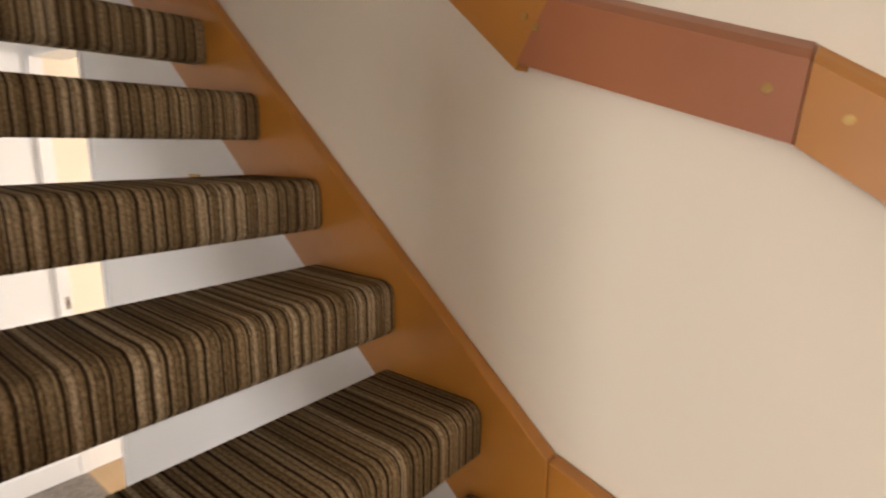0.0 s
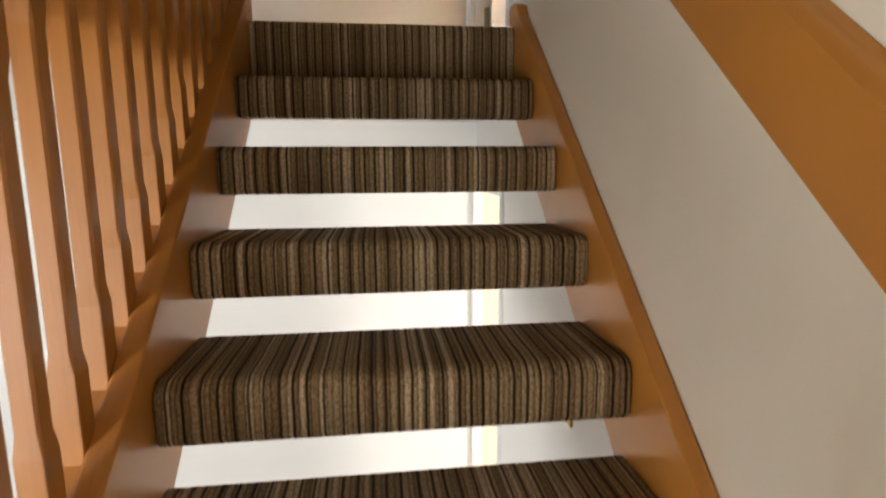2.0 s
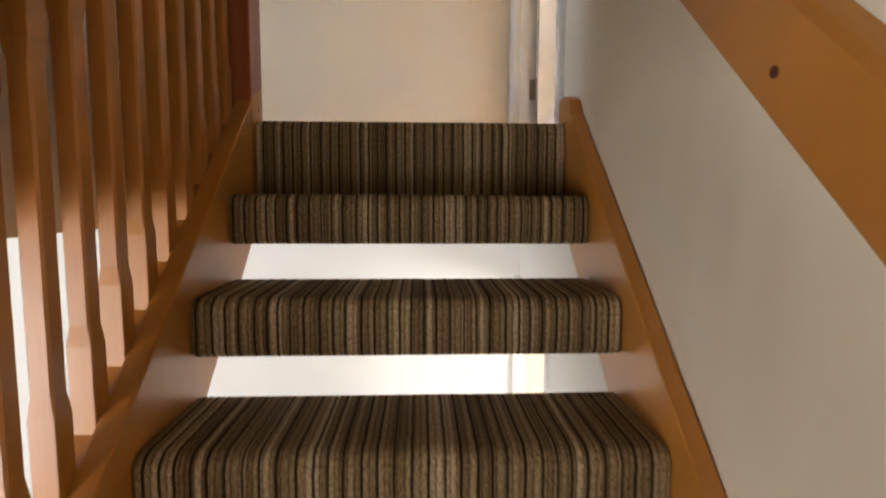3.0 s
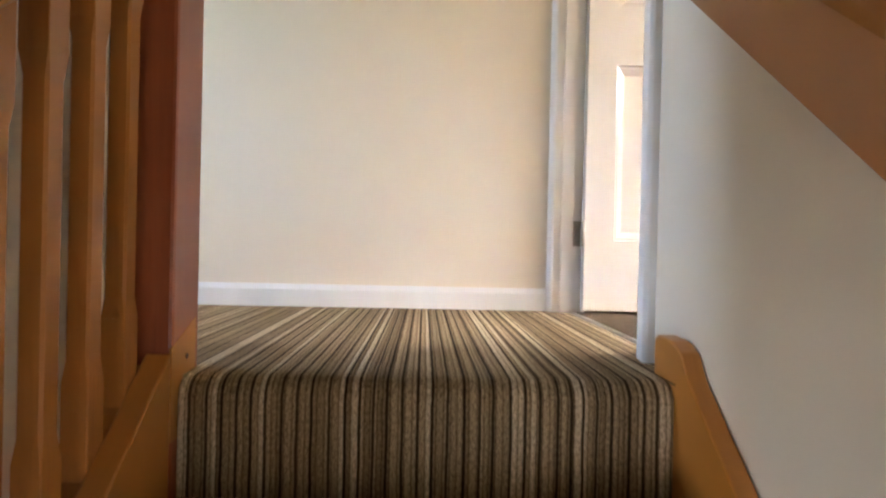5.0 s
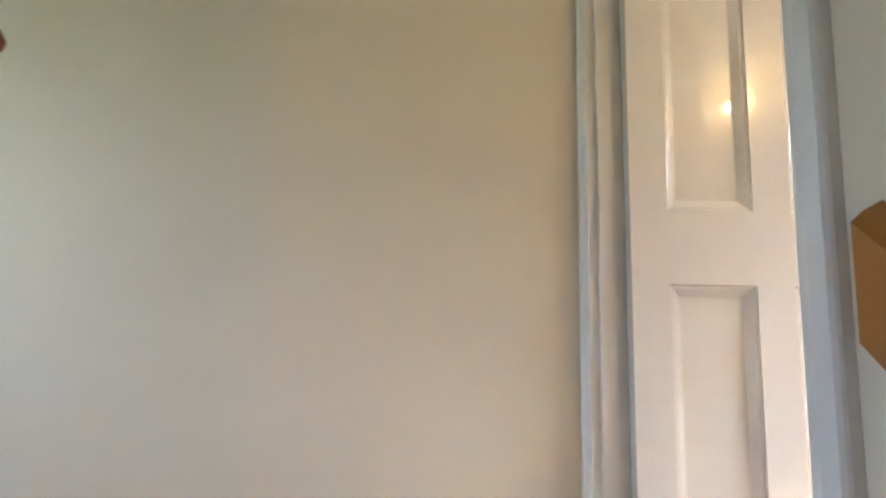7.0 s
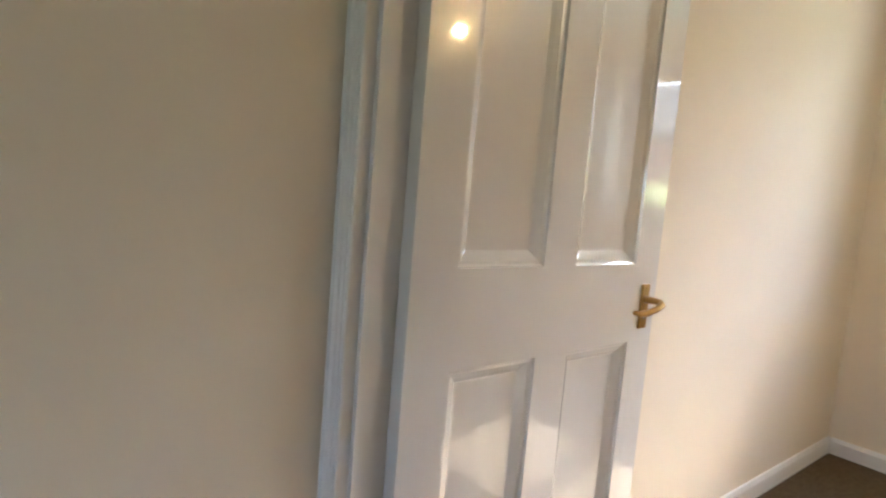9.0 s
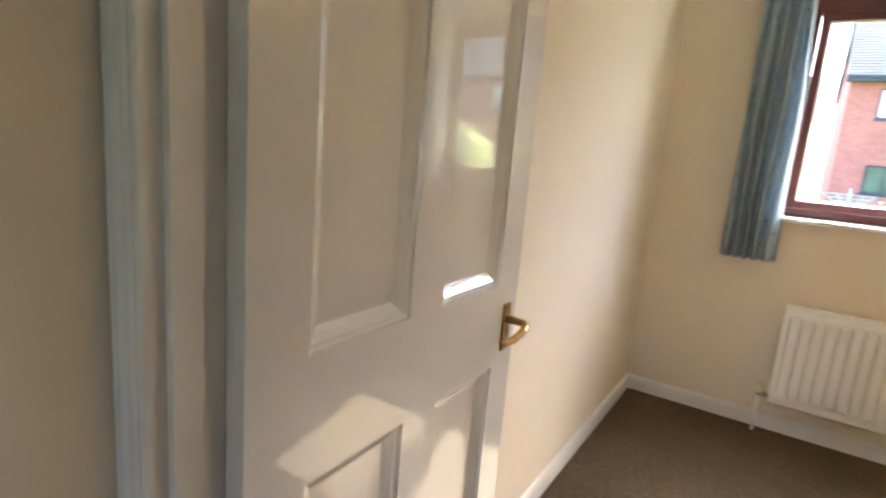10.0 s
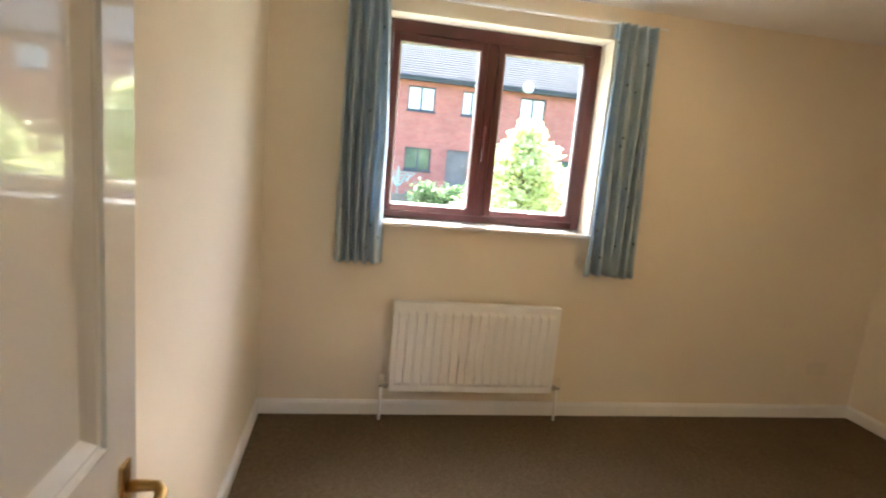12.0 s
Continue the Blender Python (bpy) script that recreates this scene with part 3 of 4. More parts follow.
# ---- the bedroom ----
win = thing("window_1", "dark mahogany-stained double casement window", "window", kind="structure")
FX0, FX1 = 3.155, 3.215
fy0, fy1, fz0, fz1 = WY0, WY1, WZ0 + 0.02, WZ1
part("window_frame", boxes((FX0, FX1, fy1 - 0.04, fy1, fz0, fz1), (FX0, FX1, fy0, fy0 + 0.05, fz0, fz1), (FX0, FX1, fy0 + 0.05, fy1 - 0.04, fz0, fz0 + 0.040), (FX0, FX1, fy0 + 0.05, fy1 - 0.04, fz1 - 0.070, fz1),
      (FX0, FX1, -0.116, -0.060, fz0 + 0.040, fz1 - 0.070), bevel=0.004), M_MAHO, win)
for a, b in ((-0.058, fy1 - 0.042), (fy0 + 0.052, -0.118)):
    za, zb = fz0 + 0.042, fz1 - 0.072
    s = 0.040
    ca = part("casement", boxes((FX0 - 0.006, FX1 - 0.01, a, a + s, za, zb), (FX0 - 0.006, FX1 - 0.01, b - s, b, za, zb), (FX0 - 0.006, FX1 - 0.01, a + s, b - s, za, za + s), (FX0 - 0.006, FX1 - 0.01, a + s, b - s, zb - s, zb), bevel=0.005), M_MAHO, win)
    # beads in white so that their colour gives the glare along the glass edges
    g = part("glare_bead", boxes((FX0 + 0.012, FX0 + 0.03, a + s, a + s + 0.008, za + s, zb - s), (FX0 + 0.012, FX0 + 0.03, b - s - 0.008, b - s, za + s, zb - s), (FX0 + 0.012, FX0 + 0.03, a + s + 0.008, b - s - 0.008, za + s, za + s + 0.008), (FX0 + 0.012, FX0 + 0.03, a + s + 0.008, b - s - 0.008, zb - s - 0.008, zb - s)), M_TRIM, ca, "glazing bead, pale for the glare round the glass")
    pane = part("pane", boxes((FX0 + 0.018, FX0 + 0.022, a + s + 0.002, b - s - 0.002, za + s + 0.002, zb - s - 0.002)), M_GLASS, ca, "clear glass pane")
    pane.visible_shadow = False
part("stay", tube([(FX0 - 0.012, -0.076, 1.50), (FX0 - 0.014, -0.078, 1.62), (FX0 - 0.012, -0.078, 1.70)], 0.008, 8), M_MAHO, win, "dark casement handle", smooth=True)
setting("window_sill", box(bmesh.new(), 2.962, 3.2, WY0 - 0.02, WY1 + 0.02, WZ0 - 0.004, WZ0 + 0.019, 0.005), M_GLOSS, "white painted window sill", "window sill")


def curtain(label, ya, yb, ya2, yb2, z0, z1, folds, phase):
    """A hanging curtain: deep folds, gathered narrower at the heading than at the hem."""
    c = thing("curtain", label, "curtain", "curtains at the window", at=(0, 0, 0))
    bm = bmesh.new()
    nu, nv = folds * 10, 34
    rows = []
    for side in (0.0, 0.006):
        grid = []
        for j in range(nv + 1):
            v = j / nv
            z = z1 + (z0 - z1) * v
            a, b = ya + (ya2 - ya) * v ** 0.7, yb + (yb2 - yb) * v ** 0.7
            row = []
            for i in range(nu + 1):
                u = i / nu
                amp = (0.026 + 0.014 * v) * (1.0 + 0.5 * noise.noise((u * 3, 1.7, phase * 9)))
                w = math.sin(2 * math.pi * (folds * u + phase + 0.25 * math.sin(3 * v + 5 * u))) * amp
                w += 0.012 * noise.noise((u * 4, v * 2.5, phase))
                jit = 0.010 * noise.noise((u * 6, v * 3, phase + 7))
                row.append(bm.verts.new((2.935 + w + side, a + (b - a) * u + jit, z + 0.010 * noise.noise((u * 5, 3, phase)) * v)))
            grid.append(row)
        rows.append(grid)
    f, k = rows
    for j in range(nv):
        for i in range(nu):
            bm.faces.new((f[j][i], f[j][i + 1], f[j + 1][i + 1], f[j + 1][i]))
            bm.faces.new((k[j][i], k[j + 1][i], k[j + 1][i + 1], k[j][i + 1]))
    for j in range(nv):
        bm.faces.new((f[j][0], f[j + 1][0], k[j + 1][0], k[j][0]))
        bm.faces.new((f[j][nu], k[j][nu], k[j + 1][nu], f[j + 1][nu]))
    for i in range(nu):
        bm.faces.new((f[nv][i], f[nv][i + 1], k[nv][i + 1], k[nv][i]))
        bm.faces.new((f[0][i], k[0][i], k[0][i + 1], f[0][i + 1]))
    bmesh.ops.recalc_face_normals(bm, faces=bm.faces[:])
    part("drape", bm, M_CURT, c, smooth=True)
    part("heading_tape", boxes((2.962, 2.972, min(ya, yb), max(ya, yb), z1 - 0.07, z1)), M_CURT, c)


curtain("short blue-grey curtain drawn open beside the window", 0.515, 0.722, 0.470, 0.728, 0.905, 2.30, 5, 0.1)
curtain("short blue-grey curtain drawn open, hem brushing the sill", -0.712, -0.955, -0.700, -0.990, 0.902, 2.30, 5, 0.55)
cr = thing("curtain_track", "thin white curtain track above the window", "curtain track")
part("track", box(bmesh.new(), 2.955, 2.975, -1.02, 0.80, 2.298, 2.312, 0.003), M_TRIM, cr)
for yy in (-0.95, -0.1, 0.72):
    part("bracket", box(bmesh.new(), 2.975, 3.0, yy - 0.012, yy + 0.012, 2.296, 2.316, 0.002), M_TRIM, cr)

rad = thing("radiator", "white ribbed panel radiator under the window", "radiator", at=(2.905, -0.101, 0.18))
RW, RH = 0.484, 0.518
bm = bmesh.new()
pr = []
nr = 18
pr.append((-RW, 0.0))
for i in range(nr):
    c = -RW + 0.024 + (2 * RW - 0.048) * (i + 0.5) / nr
    hw = (2 * RW - 0.048) / nr / 2
    pr += [(c - hw * 0.97, 0.0), (c - hw * 0.66, -0.013), (c + hw * 0.66, -0.013), (c + hw * 0.97, 0.0)]
pr.append((RW, 0.0))
lev = [(0.012, 0.0), (0.035, 0.0), (0.058, 1.0), (RH - 0.058, 1.0), (RH - 0.035, 0.0), (RH - 0.002, 0.0)]
rows = [[bm.verts.new((x * k, y, z)) for y, x in pr] for z, k in lev]
for a, b in zip(rows, rows[1:]):
    for i in range(len(a) - 1):
        bm.faces.new((a[i], a[i + 1], b[i + 1], b[i]))
bmesh.ops.recalc_face_normals(bm, faces=bm.faces[:])
part("front_panel", bm, M_RAD, rad, smooth=False)
part("body", box(bmesh.new(), 0.001, 0.05, -RW, RW, 0.0, RH - 0.004, 0.004), M_RAD, rad)
part("top_cover", box(bmesh.new(), -0.004, 0.056, -RW - 0.003, RW + 0.003, RH - 0.004, RH + 0.004, 0.003), M_RAD, rad)
for s in (-1, 1):
    yv = s * (RW + 0.042)
    v = part("valve", tube([(0.02, s * RW, 0.028), (0.02, yv + s * 0.012, 0.028)], 0.012, 10), M_STEEL, rad, "dull metal radiator valve", smooth=True)
    part("valve_cap", tube([(0.02, yv, 0.036), (0.02, yv, 0.05), (0.02, yv, 0.085), (0.02, yv, 0.09)], [0.014, 0.017, 0.016, 0.008], 12), M_PLASTIC, v, smooth=True)
    part("nut", tube([(0.02, yv - s * 0.018, 0.028), (0.02, yv - s * 0.03, 0.028)], 0.017, 6), M_STEEL, v)
    part("pipe", tube([(0.02, yv, 0.03), (0.02, yv, -0.1795)], 0.0085, 10), M_RAD, rad, "white painted pipe", smooth=True)
for yy in (-0.33, 0.33):
    part("wall_bracket", boxes((0.05, 0.0945, yy - 0.015, yy + 0.015, 0.03, RH - 0.05)), M_RAD, rad)

so = thing("wall_socket", "cream plastic double wall socket", "socket", at=(3.0, -2.46, 0.342))
part("plate", box(bmesh.new(), -0.010, -0.0005, -0.073, 0.073, -0.043, 0.043, 0.004), M_PLASTIC, so)
for dy in (-0.036, 0.036):
    part("switch", box(bmesh.new(), -0.014, -0.0095, dy - 0.008, dy + 0.008, 0.014, 0.030, 0.001), M_PLASTIC, so)

# brass spotlight on the bedroom ceiling, lit
sl = thing("ceiling_spotlight", "small brass ceiling spotlight, lit", "ceiling light", at=(1.84, -1.20, CZ))
part("rose", tube([(0, 0, -0.0005), (0, 0, -0.012), (0, 0, -0.025)], [0.06, 0.06, 0.02], 20), M_BRASS, sl, smooth=False)
part("stem", tube([(0, 0, -0.024), (0, 0, -0.06)], 0.008, 10), M_BRASS, sl)
part("shade", tube([(0, 0, -0.055), (-0.005, 0.01, -0.07), (-0.02, 0.04, -0.11), (-0.03, 0.06, -0.14)], [0.015, 0.035, 0.042, 0.045], 16), M_BRASS, sl, smooth=True)
mg, n, l, b = material("lamp_glow")
b.inputs["Emission Color"].default_value = (1.0, 0.58, 0.20, 1)
b.inputs["Emission Strength"].default_value = 40.0
part("bulb", tube([(-0.0305, 0.061, -0.141), (-0.036, 0.072, -0.158), (-0.038, 0.077, -0.166)], [0.036, 0.032, 0.012], 14), mg, sl, "glowing bulb", smooth=True)

# ---- outside ----


def ground_material():
    m, n, l, b = material("grass_ground")
    v = coords(n, l)
    f = noise_tex(n, l, v, 0.8, 5)
    g = noise_tex(n, l, v, 40, 3)
    c = mix(n, l, ramp(n, l, f, [(0.35, (0.05, 0.085, 0.02)), (0.65, (0.10, 0.14, 0.035))]), ramp(n, l, g, [(0.3, (0.6, 0.6, 0.6)), (0.7, (1.2, 1.2, 1.2))]), 1.0, "MULTIPLY")
    l.new(c, b.inputs["Base Color"])
    b.inputs["Roughness"].default_value = 1.0
    return m


def brick_material():
    m, n, l, b = material("red_brick")
    c = n.new("ShaderNodeTexCoord")
    sep = n.new("ShaderNodeSeparateXYZ")
    comb = n.new("ShaderNodeCombineXYZ")
    l.new(c.outputs["Object"], sep.inputs[0])
    add = n.new("ShaderNodeMath")
    l.new(sep.outputs["X"], add.inputs[0])
    l.new(sep.outputs["Y"], add.inputs[1])
    l.new(add.outputs[0], comb.inputs["X"])
    l.new(sep.outputs["Z"], comb.inputs["Y"])
    t = n.new("ShaderNodeTexBrick")
    t.inputs["Scale"].default_value = 1.0
    t.inputs["Brick Width"].default_value = 0.225
    t.inputs["Row Height"].default_value = 0.075
    t.inputs["Mortar Size"].default_value = 0.006
    t.inputs["Color1"].default_value = (0.46, 0.15, 0.11, 1)
    t.inputs["Color2"].default_value = (0.38, 0.115, 0.085, 1)
    t.inputs["Mortar"].default_value = (0.34, 0.25, 0.2, 1)
    l.new(comb.outputs[0], t.inputs["Vector"])
    f = noise_tex(n, l, c.outputs["Object"], 0.7, 3)
    l.new(mix(n, l, t.outputs["Color"], ramp(n, l, f, [(0.3, (0.85, 0.85, 0.85)), (0.7, (1.1, 1.1, 1.1))]), 1.0, "MULTIPLY"), b.inputs["Base Color"])
    b.inputs["Roughness"].default_value = 0.9
    return m


def leaf_material(name, a, c):
    m, n, l, b = material(name)
    gi = n.new("ShaderNodeNewGeometry")
    l.new(ramp(n, l, gi.outputs["Random Per Island"], [(0.1, a), (0.9, c)]), b.inputs["Base Color"])
    b.inputs["Roughness"].default_value = 0.55
    b.inputs["Transmission Weight"].default_value = 0.0
    tr = n.new("ShaderNodeBsdfTranslucent")
    l.new(b.inputs["Base Color"].links[0].from_socket, tr.inputs["Color"])
    ms = n.new("ShaderNodeMixShader")
    ms.inputs["Fac"].default_value = 0.55
    l.new(b.outputs["BSDF"], ms.inputs[1])
    l.new(tr.outputs["BSDF"], ms.inputs[2])
    l.new(ms.outputs["Shader"], n["Material Output"].inputs["Surface"])
    return m


M_GRASS = ground_material()
M_BRICK = brick_material()
M_TILE = painted("grey_roof_tile", (0.055, 0.054, 0.054), 0.95, 0.2, 0.4, 8)
M_FASCIA = painted("dark_fascia", (0.045, 0.05, 0.06), 0.5, 0.1, 0.1, 8)
M_BLIND = painted("white_blind", (0.8, 0.8, 0.78), 0.6, 0.05, 0.1, 8)
# the green of the reflected garden is put into the panes' base colour
M_DARKPANE = painted("house_glass_reflection", (0.10, 0.14, 0.10), 0.08, 0.3, 0.05, 3)
M_FENCE = painted("grey_fence_board", (0.20, 0.17, 0.15), 0.9, 0.2, 0.3, 12)
M_LEAF = leaf_material("yellow_green_leaves", (0.48, 0.54, 0.20), (0.80, 0.80, 0.50))
M_HEDGE = leaf_material("green_shrub_leaves", (0.05, 0.11, 0.03), (0.16, 0.24, 0.09))
M_BARK = painted("bark", (0.10, 0.075, 0.05), 0.95, 0.3, 0.6, 30)

# the ground falls away from the far houses towards this one
bm = bmesh.new()
xs = [-400, -60, 3.4, 8, 13, 18, 22, 60, 400]
zs = [-2.75, -2.75, -2.75, -2.4, -1.6, -0.9, -0.65, -0.65, -0.65]
ys = [-400, -60, -30, -15, -5, 5, 15, 30, 60, 400]
grid = [[bm.verts.new((x, y, z)) for y in ys] for x, z in zip(xs, zs)]
for a, b in zip(grid, grid[1:]):
    for i in range(len(ys) - 1):
        bm.faces.new((a[i], b[i], b[i + 1], a[i + 1]))
setting("ground", bm, M_GRASS, "rough grass ground between the houses", "ground")


def house(label, x, y0, y1, base, eaves, ridge, windows, doors, depth=8.0):
    """A brick house: walls with openings cut as reveals, blinds in the windows, tiled roof."""
    h = thing("house", label, "house", "houses across the gardens")
    cuts = sorted(windows + doors)
    bm = bmesh.new()
    edges = sorted({y0, y1, *[c[0] for c in cuts], *[c[1] for c in cuts]})
    for a, b in zip(edges, edges[1:]):
        holes = sorted((c[2], c[3]) for c in cuts if c[0] <= a and c[1] >= b)
        z = base
        for lo, hi in holes:
            if lo > z:
                box(bm, x, x + 0.25, a, b, z, lo)
            z = hi
        box(bm, x, x + 0.25, a, b, z, eaves)
    box(bm, x + 0.25, x + depth, y0, y0 + 0.25, base, eaves)
    box(bm, x + 0.25, x + depth, y1 - 0.25, y1, base, eaves)
    box(bm, x + depth - 0.25, x + depth, y0 + 0.25, y1 - 0.25, base, eaves)
    part("wall", bm, M_BRICK, h)
    mid = x + depth / 2
    part("gable", prism([(x + 0.05, eaves), (x + depth - 0.05, eaves), (mid, ridge - 0.12)], y1 - 0.22, y1 - 0.02, "y"), M_BRICK, h)
    # tile courses on the slope
    n = 30
    sx, sz = (mid - (x - 0.3)) / n, (ridge - (eaves - 0.1)) / n
    bm = bmesh.new()
    for i in range(n):
        xa, za = x - 0.3 + sx * i, eaves - 0.1 + sz * i
        pts = [(xa - 0.03, za + 0.00), (xa - 0.03, za + 0.026), (xa + sx, za + sz + 0.010), (xa + sx, za + sz - 0.03)]
        q = [[bm.verts.new((px, yy, pz)) for px, pz in pts] for yy in (y0 - 0.15, y1 + 0.15)]
        bm.faces.new(q[0])
        bm.faces.new(q[1][::-1])
        for k in range(4):
            bm.faces.new((q[0][k], q[1][k], q[1][(k + 1) % 4], q[0][(k + 1) % 4]))
    bmesh.ops.recalc_face_normals(bm, faces=bm.faces[:])
    roof = part("roof", bm, M_TILE, h, "grey tiled roof")
    part("roof_back", prism([(mid, ridge), (mid, ridge - 0.1), (x + depth + 0.3, eaves - 0.2), (x + depth + 0.3, eaves - 0.1)], y0 - 0.15, y1 + 0.15, "y"), M_TILE, h)
    part("fascia", boxes((x - 0.34, x - 0.30, y0 - 0.15, y1 + 0.15, eaves - 0.28, eaves - 0.06), (x - 0.42, x - 0.34, y0 - 0.15, y1 + 0.15, eaves - 0.16, eaves - 0.08), (x - 0.30, x, y0 - 0.15, y1 + 0.15, eaves - 0.28, eaves - 0.25)), M_FASCIA, h, "dark fascia board and gutter")
    for a, b, lo, hi in windows:
        w = part("window", boxes((x + 0.08, x + 0.15, a, a + 0.06, lo, hi), (x + 0.08, x + 0.15, b - 0.06, b, lo, hi), (x + 0.08, x + 0.15, a + 0.06, b - 0.06, lo, lo + 0.06), (x + 0.08, x + 0.15, a + 0.06, b - 0.06, hi - 0.06, hi),
                                 (x + 0.08, x + 0.15, (a + b) / 2 - 0.04, (a + b) / 2 + 0.04, lo + 0.06, hi - 0.06)), M_FASCIA, h, "dark window frame")
        up = lo > 2.5
        for c, d in ((a + 0.06, (a + b) / 2 - 0.04), ((a + b) / 2 + 0.04, b - 0.06)):
            part("blind" if up else "pane", boxes((x + 0.11, x + 0.13, c, d, lo + 0.06, hi - 0.06)), M_BLIND if up else M_DARKPANE, w, "white blind behind the glass" if up else "dark glass with the garden's green reflection in its colour")
        part("sill", boxes((x - 0.05, x + 0.08, a - 0.05, b + 0.05, lo - 0.08, lo)), M_FASCIA, w)
    for a, b, lo, hi in doors:
        part("door", boxes((x + 0.08, x + 0.14, a, b, lo, hi)), M_FENCE, h, "grey-brown back door")
    return h


def window_row(y, up=True):
    return (y - 1.19, y, 3.45, 4.47) if up else (y - 1.17, y, 0.88, 1.86)


house("red brick house with grey tiled roof and white blinds", 24.0, -17.0, -0.55, -0.70, 4.95, 8.4,
      [window_row(-1.47), (-4.75, -3.86, 3.45, 4.47), window_row(-6.5), window_row(-10.6), window_row(-14.0), window_row(-1.5, False), window_row(-8.2, False), window_row(-12.0, False)],
      [(-4.36, -3.36, -0.6, 1.9)])
dp = thing("drainpipe", "dark drainpipe down the brick house wall", "drainpipe")
part("pipe", tube([(23.95, -5.3, 4.7), (23.95, -5.3, -0.65)], 0.04, 8), M_FASCIA, dp, smooth=True)
house("more distant red brick house beyond the gardens", 36.0, 0.3, 14.0, -0.65, 4.4, 7.2, [(1.4, 2.6, 2.9, 3.9), (5.0, 6.2, 2.9, 3.9), (1.4, 2.6, 0.4, 1.4)], [])


def leaves(bm, center, spread, count, size, rnd, flat=1.0):
    """Small folded leaf blades scattered in a clump."""
    cx, cy, cz = center
    for _ in range(count):
        d = Vector((rnd.gauss(0, 1), rnd.gauss(0, 1), rnd.gauss(0, 1) * flat))
        p = Vector((cx, cy, cz)) + d * spread * 0.5
        a = Vector((rnd.uniform(-1, 1), rnd.uniform(-1, 1), rnd.uniform(-0.6, 0.8))).normalized() * size * rnd.uniform(0.6, 1.3)
        u = a.cross(Vector((rnd.uniform(-1, 1), rnd.uniform(-1, 1), 1))).normalized() * size * 0.36
        v = [bm.verts.new(q) for q in (p - a * 0.5, p + u, p + a * 0.5, p - u)]
        bm.faces.new(v)


def tree(label, x, y, z0, top, width, n_clumps, seed, mat, leaf=0.14):
    rnd = random.Random(seed)
    t = thing("tree", label, "tree", at=(0, 0, 0))
    height = top - z0
    part("trunk", tube([(x, y, z0), (x + 0.05, y, z0 + height * 0.3), (x - 0.03, y + 0.05, z0 + height * 0.65), (x, y, top - 0.25)], [0.13, 0.10, 0.06, 0.015], 9), M_BARK, t, smooth=True)
    bl = bmesh.new()
    br = bmesh.new()
    for i in range(n_clumps):
        f = (i + 0.5) / n_clumps
        z = z0 + height * (0.22 + 0.76 * f)
        r = width * (1 - f) ** 0.95 * rnd.uniform(0.3, 1.1) + 0.06
        a = i * 2.4 + rnd.uniform(-0.5, 0.5)
        c = (x + math.cos(a) * r, y + math.sin(a) * r, z + rnd.uniform(-0.1, 0.1))
        tb = tube([(x, y, z - 0.25 * r - 0.1), ((x + c[0]) / 2, (y + c[1]) / 2, z - 0.1 * r), c], [0.03, 0.02, 0.006], 5)
        me = bpy.data.meshes.new("limb")
        tb.to_mesh(me)
        tb.free()
        br.from_mesh(me)
        bpy.data.meshes.remove(me)
        leaves(bl, c, 0.30 + 0.34 * (1 - f), 85, leaf, rnd, 0.75)
    part("limbs", br, M_BARK, t)
    part("crown", bl, mat, t, "loose crown of small leaves")
    return t


tree("bright yellow-green bushy garden tree", 14.0, -3.85, -1.47, 2.50, 2.15, 115, 4, M_LEAF, 0.16)


def shrub(label, x, y, z0, w, h, seed):
    rnd = random.Random(seed)
    s = thing("shrub", label, "shrub", "garden shrubs")
    br = bmesh.new()
    bl = bmesh.new()
    for i in range(16):
        a = rnd.uniform(0, 6.28)
        r = w * math.sqrt(rnd.random())
        c = (x + math.cos(a) * r * 0.5, y + math.sin(a) * r, z0 + h * rnd.uniform(0.35, 0.95))
        tb = tube([(x, y + (c[1] - y) * 0.3, z0), c], [0.03, 0.008], 5)
        me = bpy.data.meshes.new("stem")
        tb.to_mesh(me)
        tb.free()
        br.from_mesh(me)
        bpy.data.meshes.remove(me)
        leaves(bl, c, 0.36, 90, 0.12, rnd, 0.7)
    part("stems", br, M_BARK, s)
    part("foliage", bl, M_HEDGE, s)


shrub("rounded green garden shrub by the fence", 18.0, -1.75, -0.9, 0.65, 1.5, 11)
shrub("green garden shrub with pale tips", 18.2, -2.75, -0.87, 0.6, 1.4, 12)

tree("broad yellow-green garden bush beside the tree", 13.2, -6.6, -1.58, 1.75, 1.7, 90, 8, M_LEAF, 0.17)
tree("broad yellow-green garden bush further along", 13.8, -9.2, -1.5, 1.9, 1.9, 90, 9, M_LEAF, 0.17)

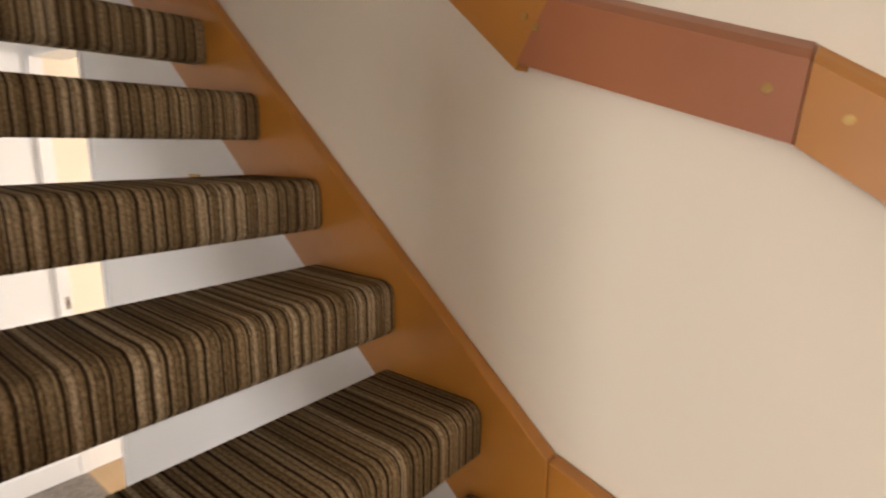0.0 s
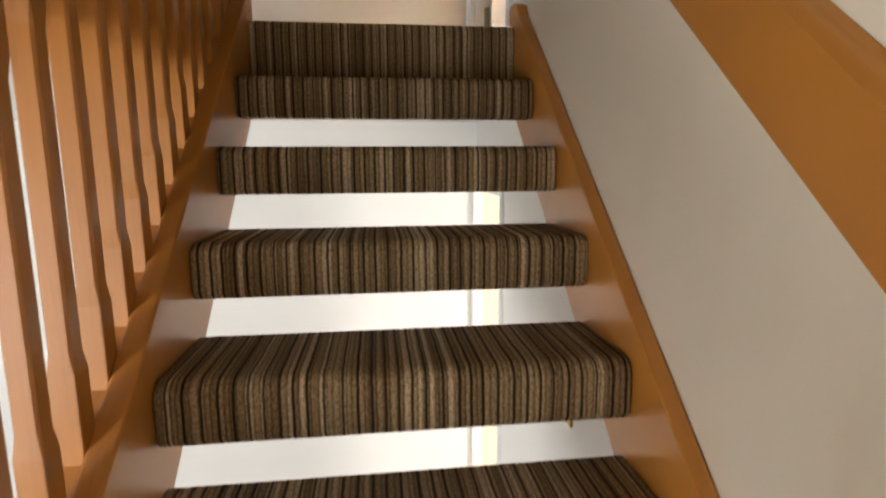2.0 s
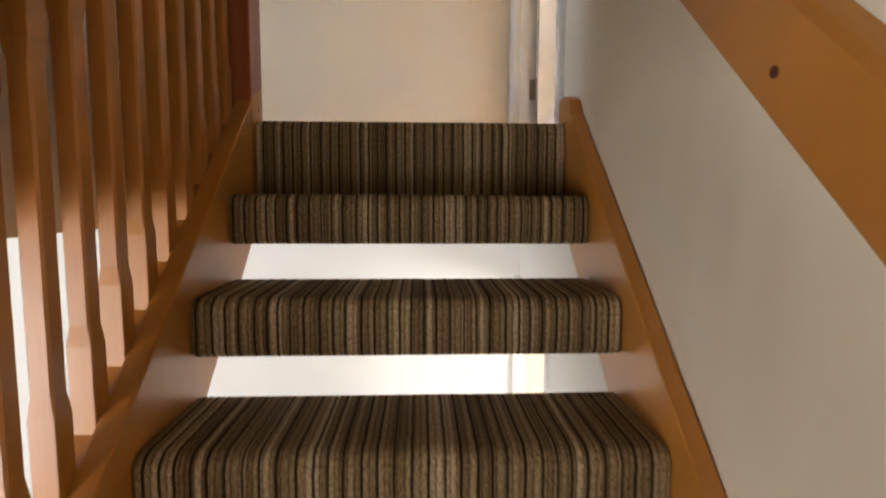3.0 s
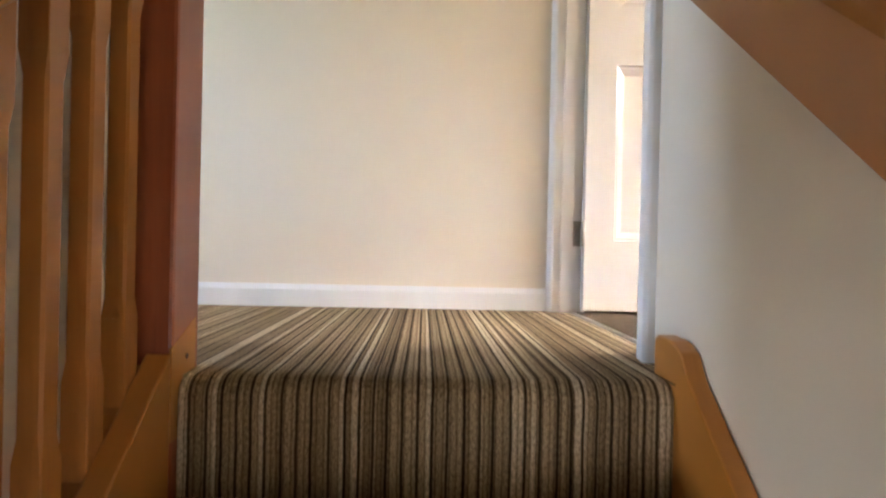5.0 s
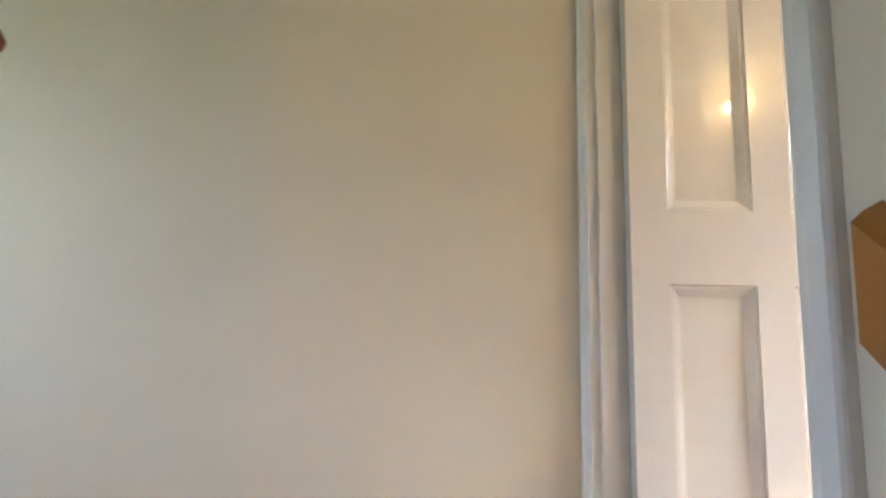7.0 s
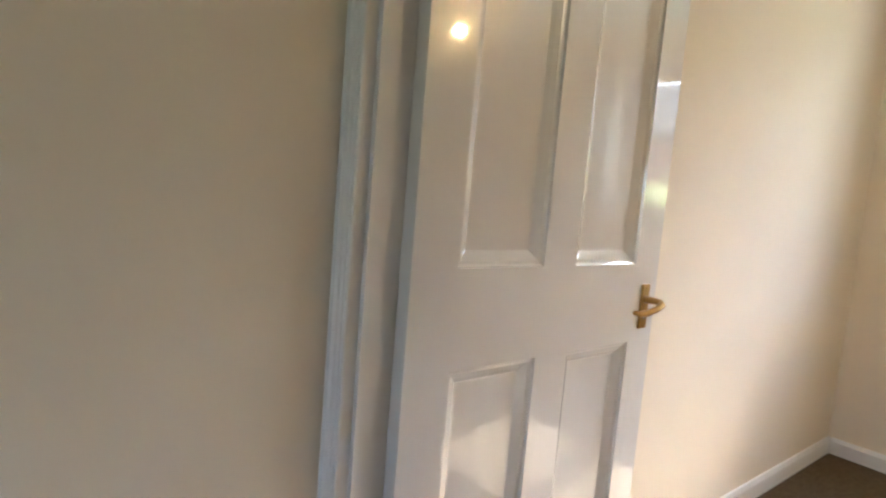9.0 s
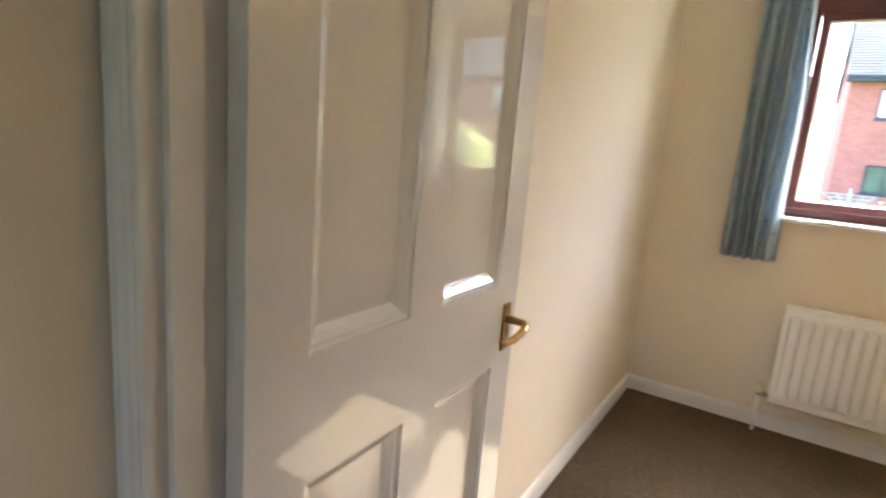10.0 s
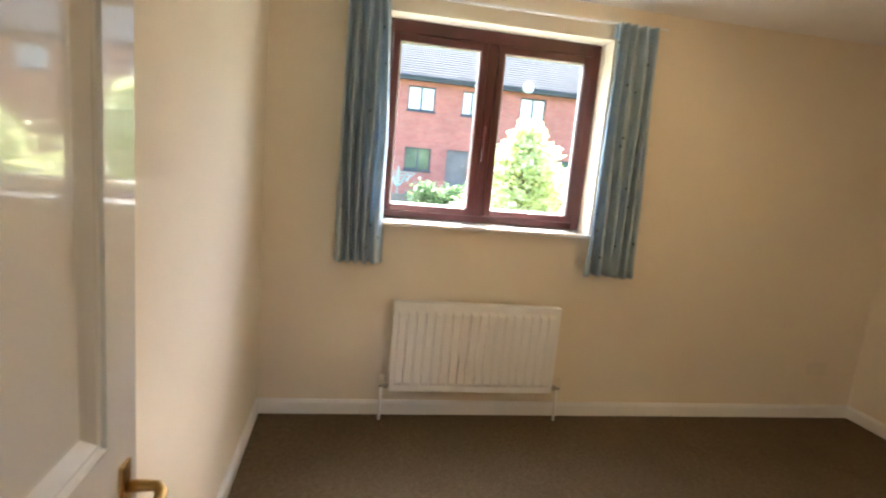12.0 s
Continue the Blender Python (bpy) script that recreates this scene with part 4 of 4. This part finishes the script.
fn = thing("fence", "weathered grey timber garden fence", "fence")
for i in range(8):
    y = 4.0 - 1.3 * i
    part("post", boxes((18.9, 19.0, y - 0.05, y + 0.05, -0.95, 0.25)), M_FENCE, fn)
    if i < 7:
        for k in range(6):
            part("board", boxes((18.93, 18.96, y - 1.25, y - 0.05, -0.80 + 0.16 * k, -0.80 + 0.16 * k + 0.15)), M_FENCE, fn)

cl = thing("washing_line", "pale green rotary washing line, folded out", "washing line", at=(20.5, -1.0, -0.8))
M_LINE = painted("pale_green_line", (0.25, 0.45, 0.38), 0.5, 0.1, 0.1, 10)
part("pole", tube([(0, 0, 0.0), (0, 0, 1.85)], 0.025, 8), M_LINE, cl, smooth=True)
for k in range(4):
    a = k * math.pi / 2 + 0.4
    ar = part("arm", tube([(0, 0, 1.1), (math.cos(a) * 0.75, math.sin(a) * 0.75, 1.65)], 0.018, 6), M_LINE, cl)
    b2 = a + math.pi / 2
    for s in (0.4, 0.6, 0.8, 1.0):
        part("line", tube([(math.cos(a) * 0.75 * s, math.sin(a) * 0.75 * s, 1.1 + 0.55 * s), (math.cos(b2) * 0.75 * s, math.sin(b2) * 0.75 * s, 1.1 + 0.55 * s)], 0.008, 5), M_LINE, ar)

sd = thing("satellite_dish", "small white satellite dish under the eaves of the brick house", "satellite dish", at=(23.40, -6.62, 4.86))
bm = bmesh.new()
rings = [[bm.verts.new((0.10 - 0.5 * r * r * 1.2, r * math.cos(a), r * 1.05 * math.sin(a))) for a in (2 * math.pi * k / 20 for k in range(20))] for r in (0.05, 0.12, 0.19, 0.25)]
for a, b in zip(rings, rings[1:]):
    for k in range(20):
        bm.faces.new((a[k], a[(k + 1) % 20], b[(k + 1) % 20], b[k]))
bm.faces.new(rings[0])
bmesh.ops.recalc_face_normals(bm, faces=bm.faces[:])
bmesh.ops.solidify(bm, geom=bm.faces[:], thickness=0.012)
part("bowl", bm, M_BLIND, sd, smooth=True)
part("wall_arm", tube([(0.10, 0, 0), (0.18, 0, -0.03), (0.262, 0, -0.03)], 0.022, 8), M_FASCIA, sd, smooth=True)
part("feed_arm", tube([(0.06, 0, -0.22), (-0.20, 0, -0.14), (-0.22, 0, -0.05)], [0.014, 0.014, 0.03], 8), M_FASCIA, sd, smooth=True)
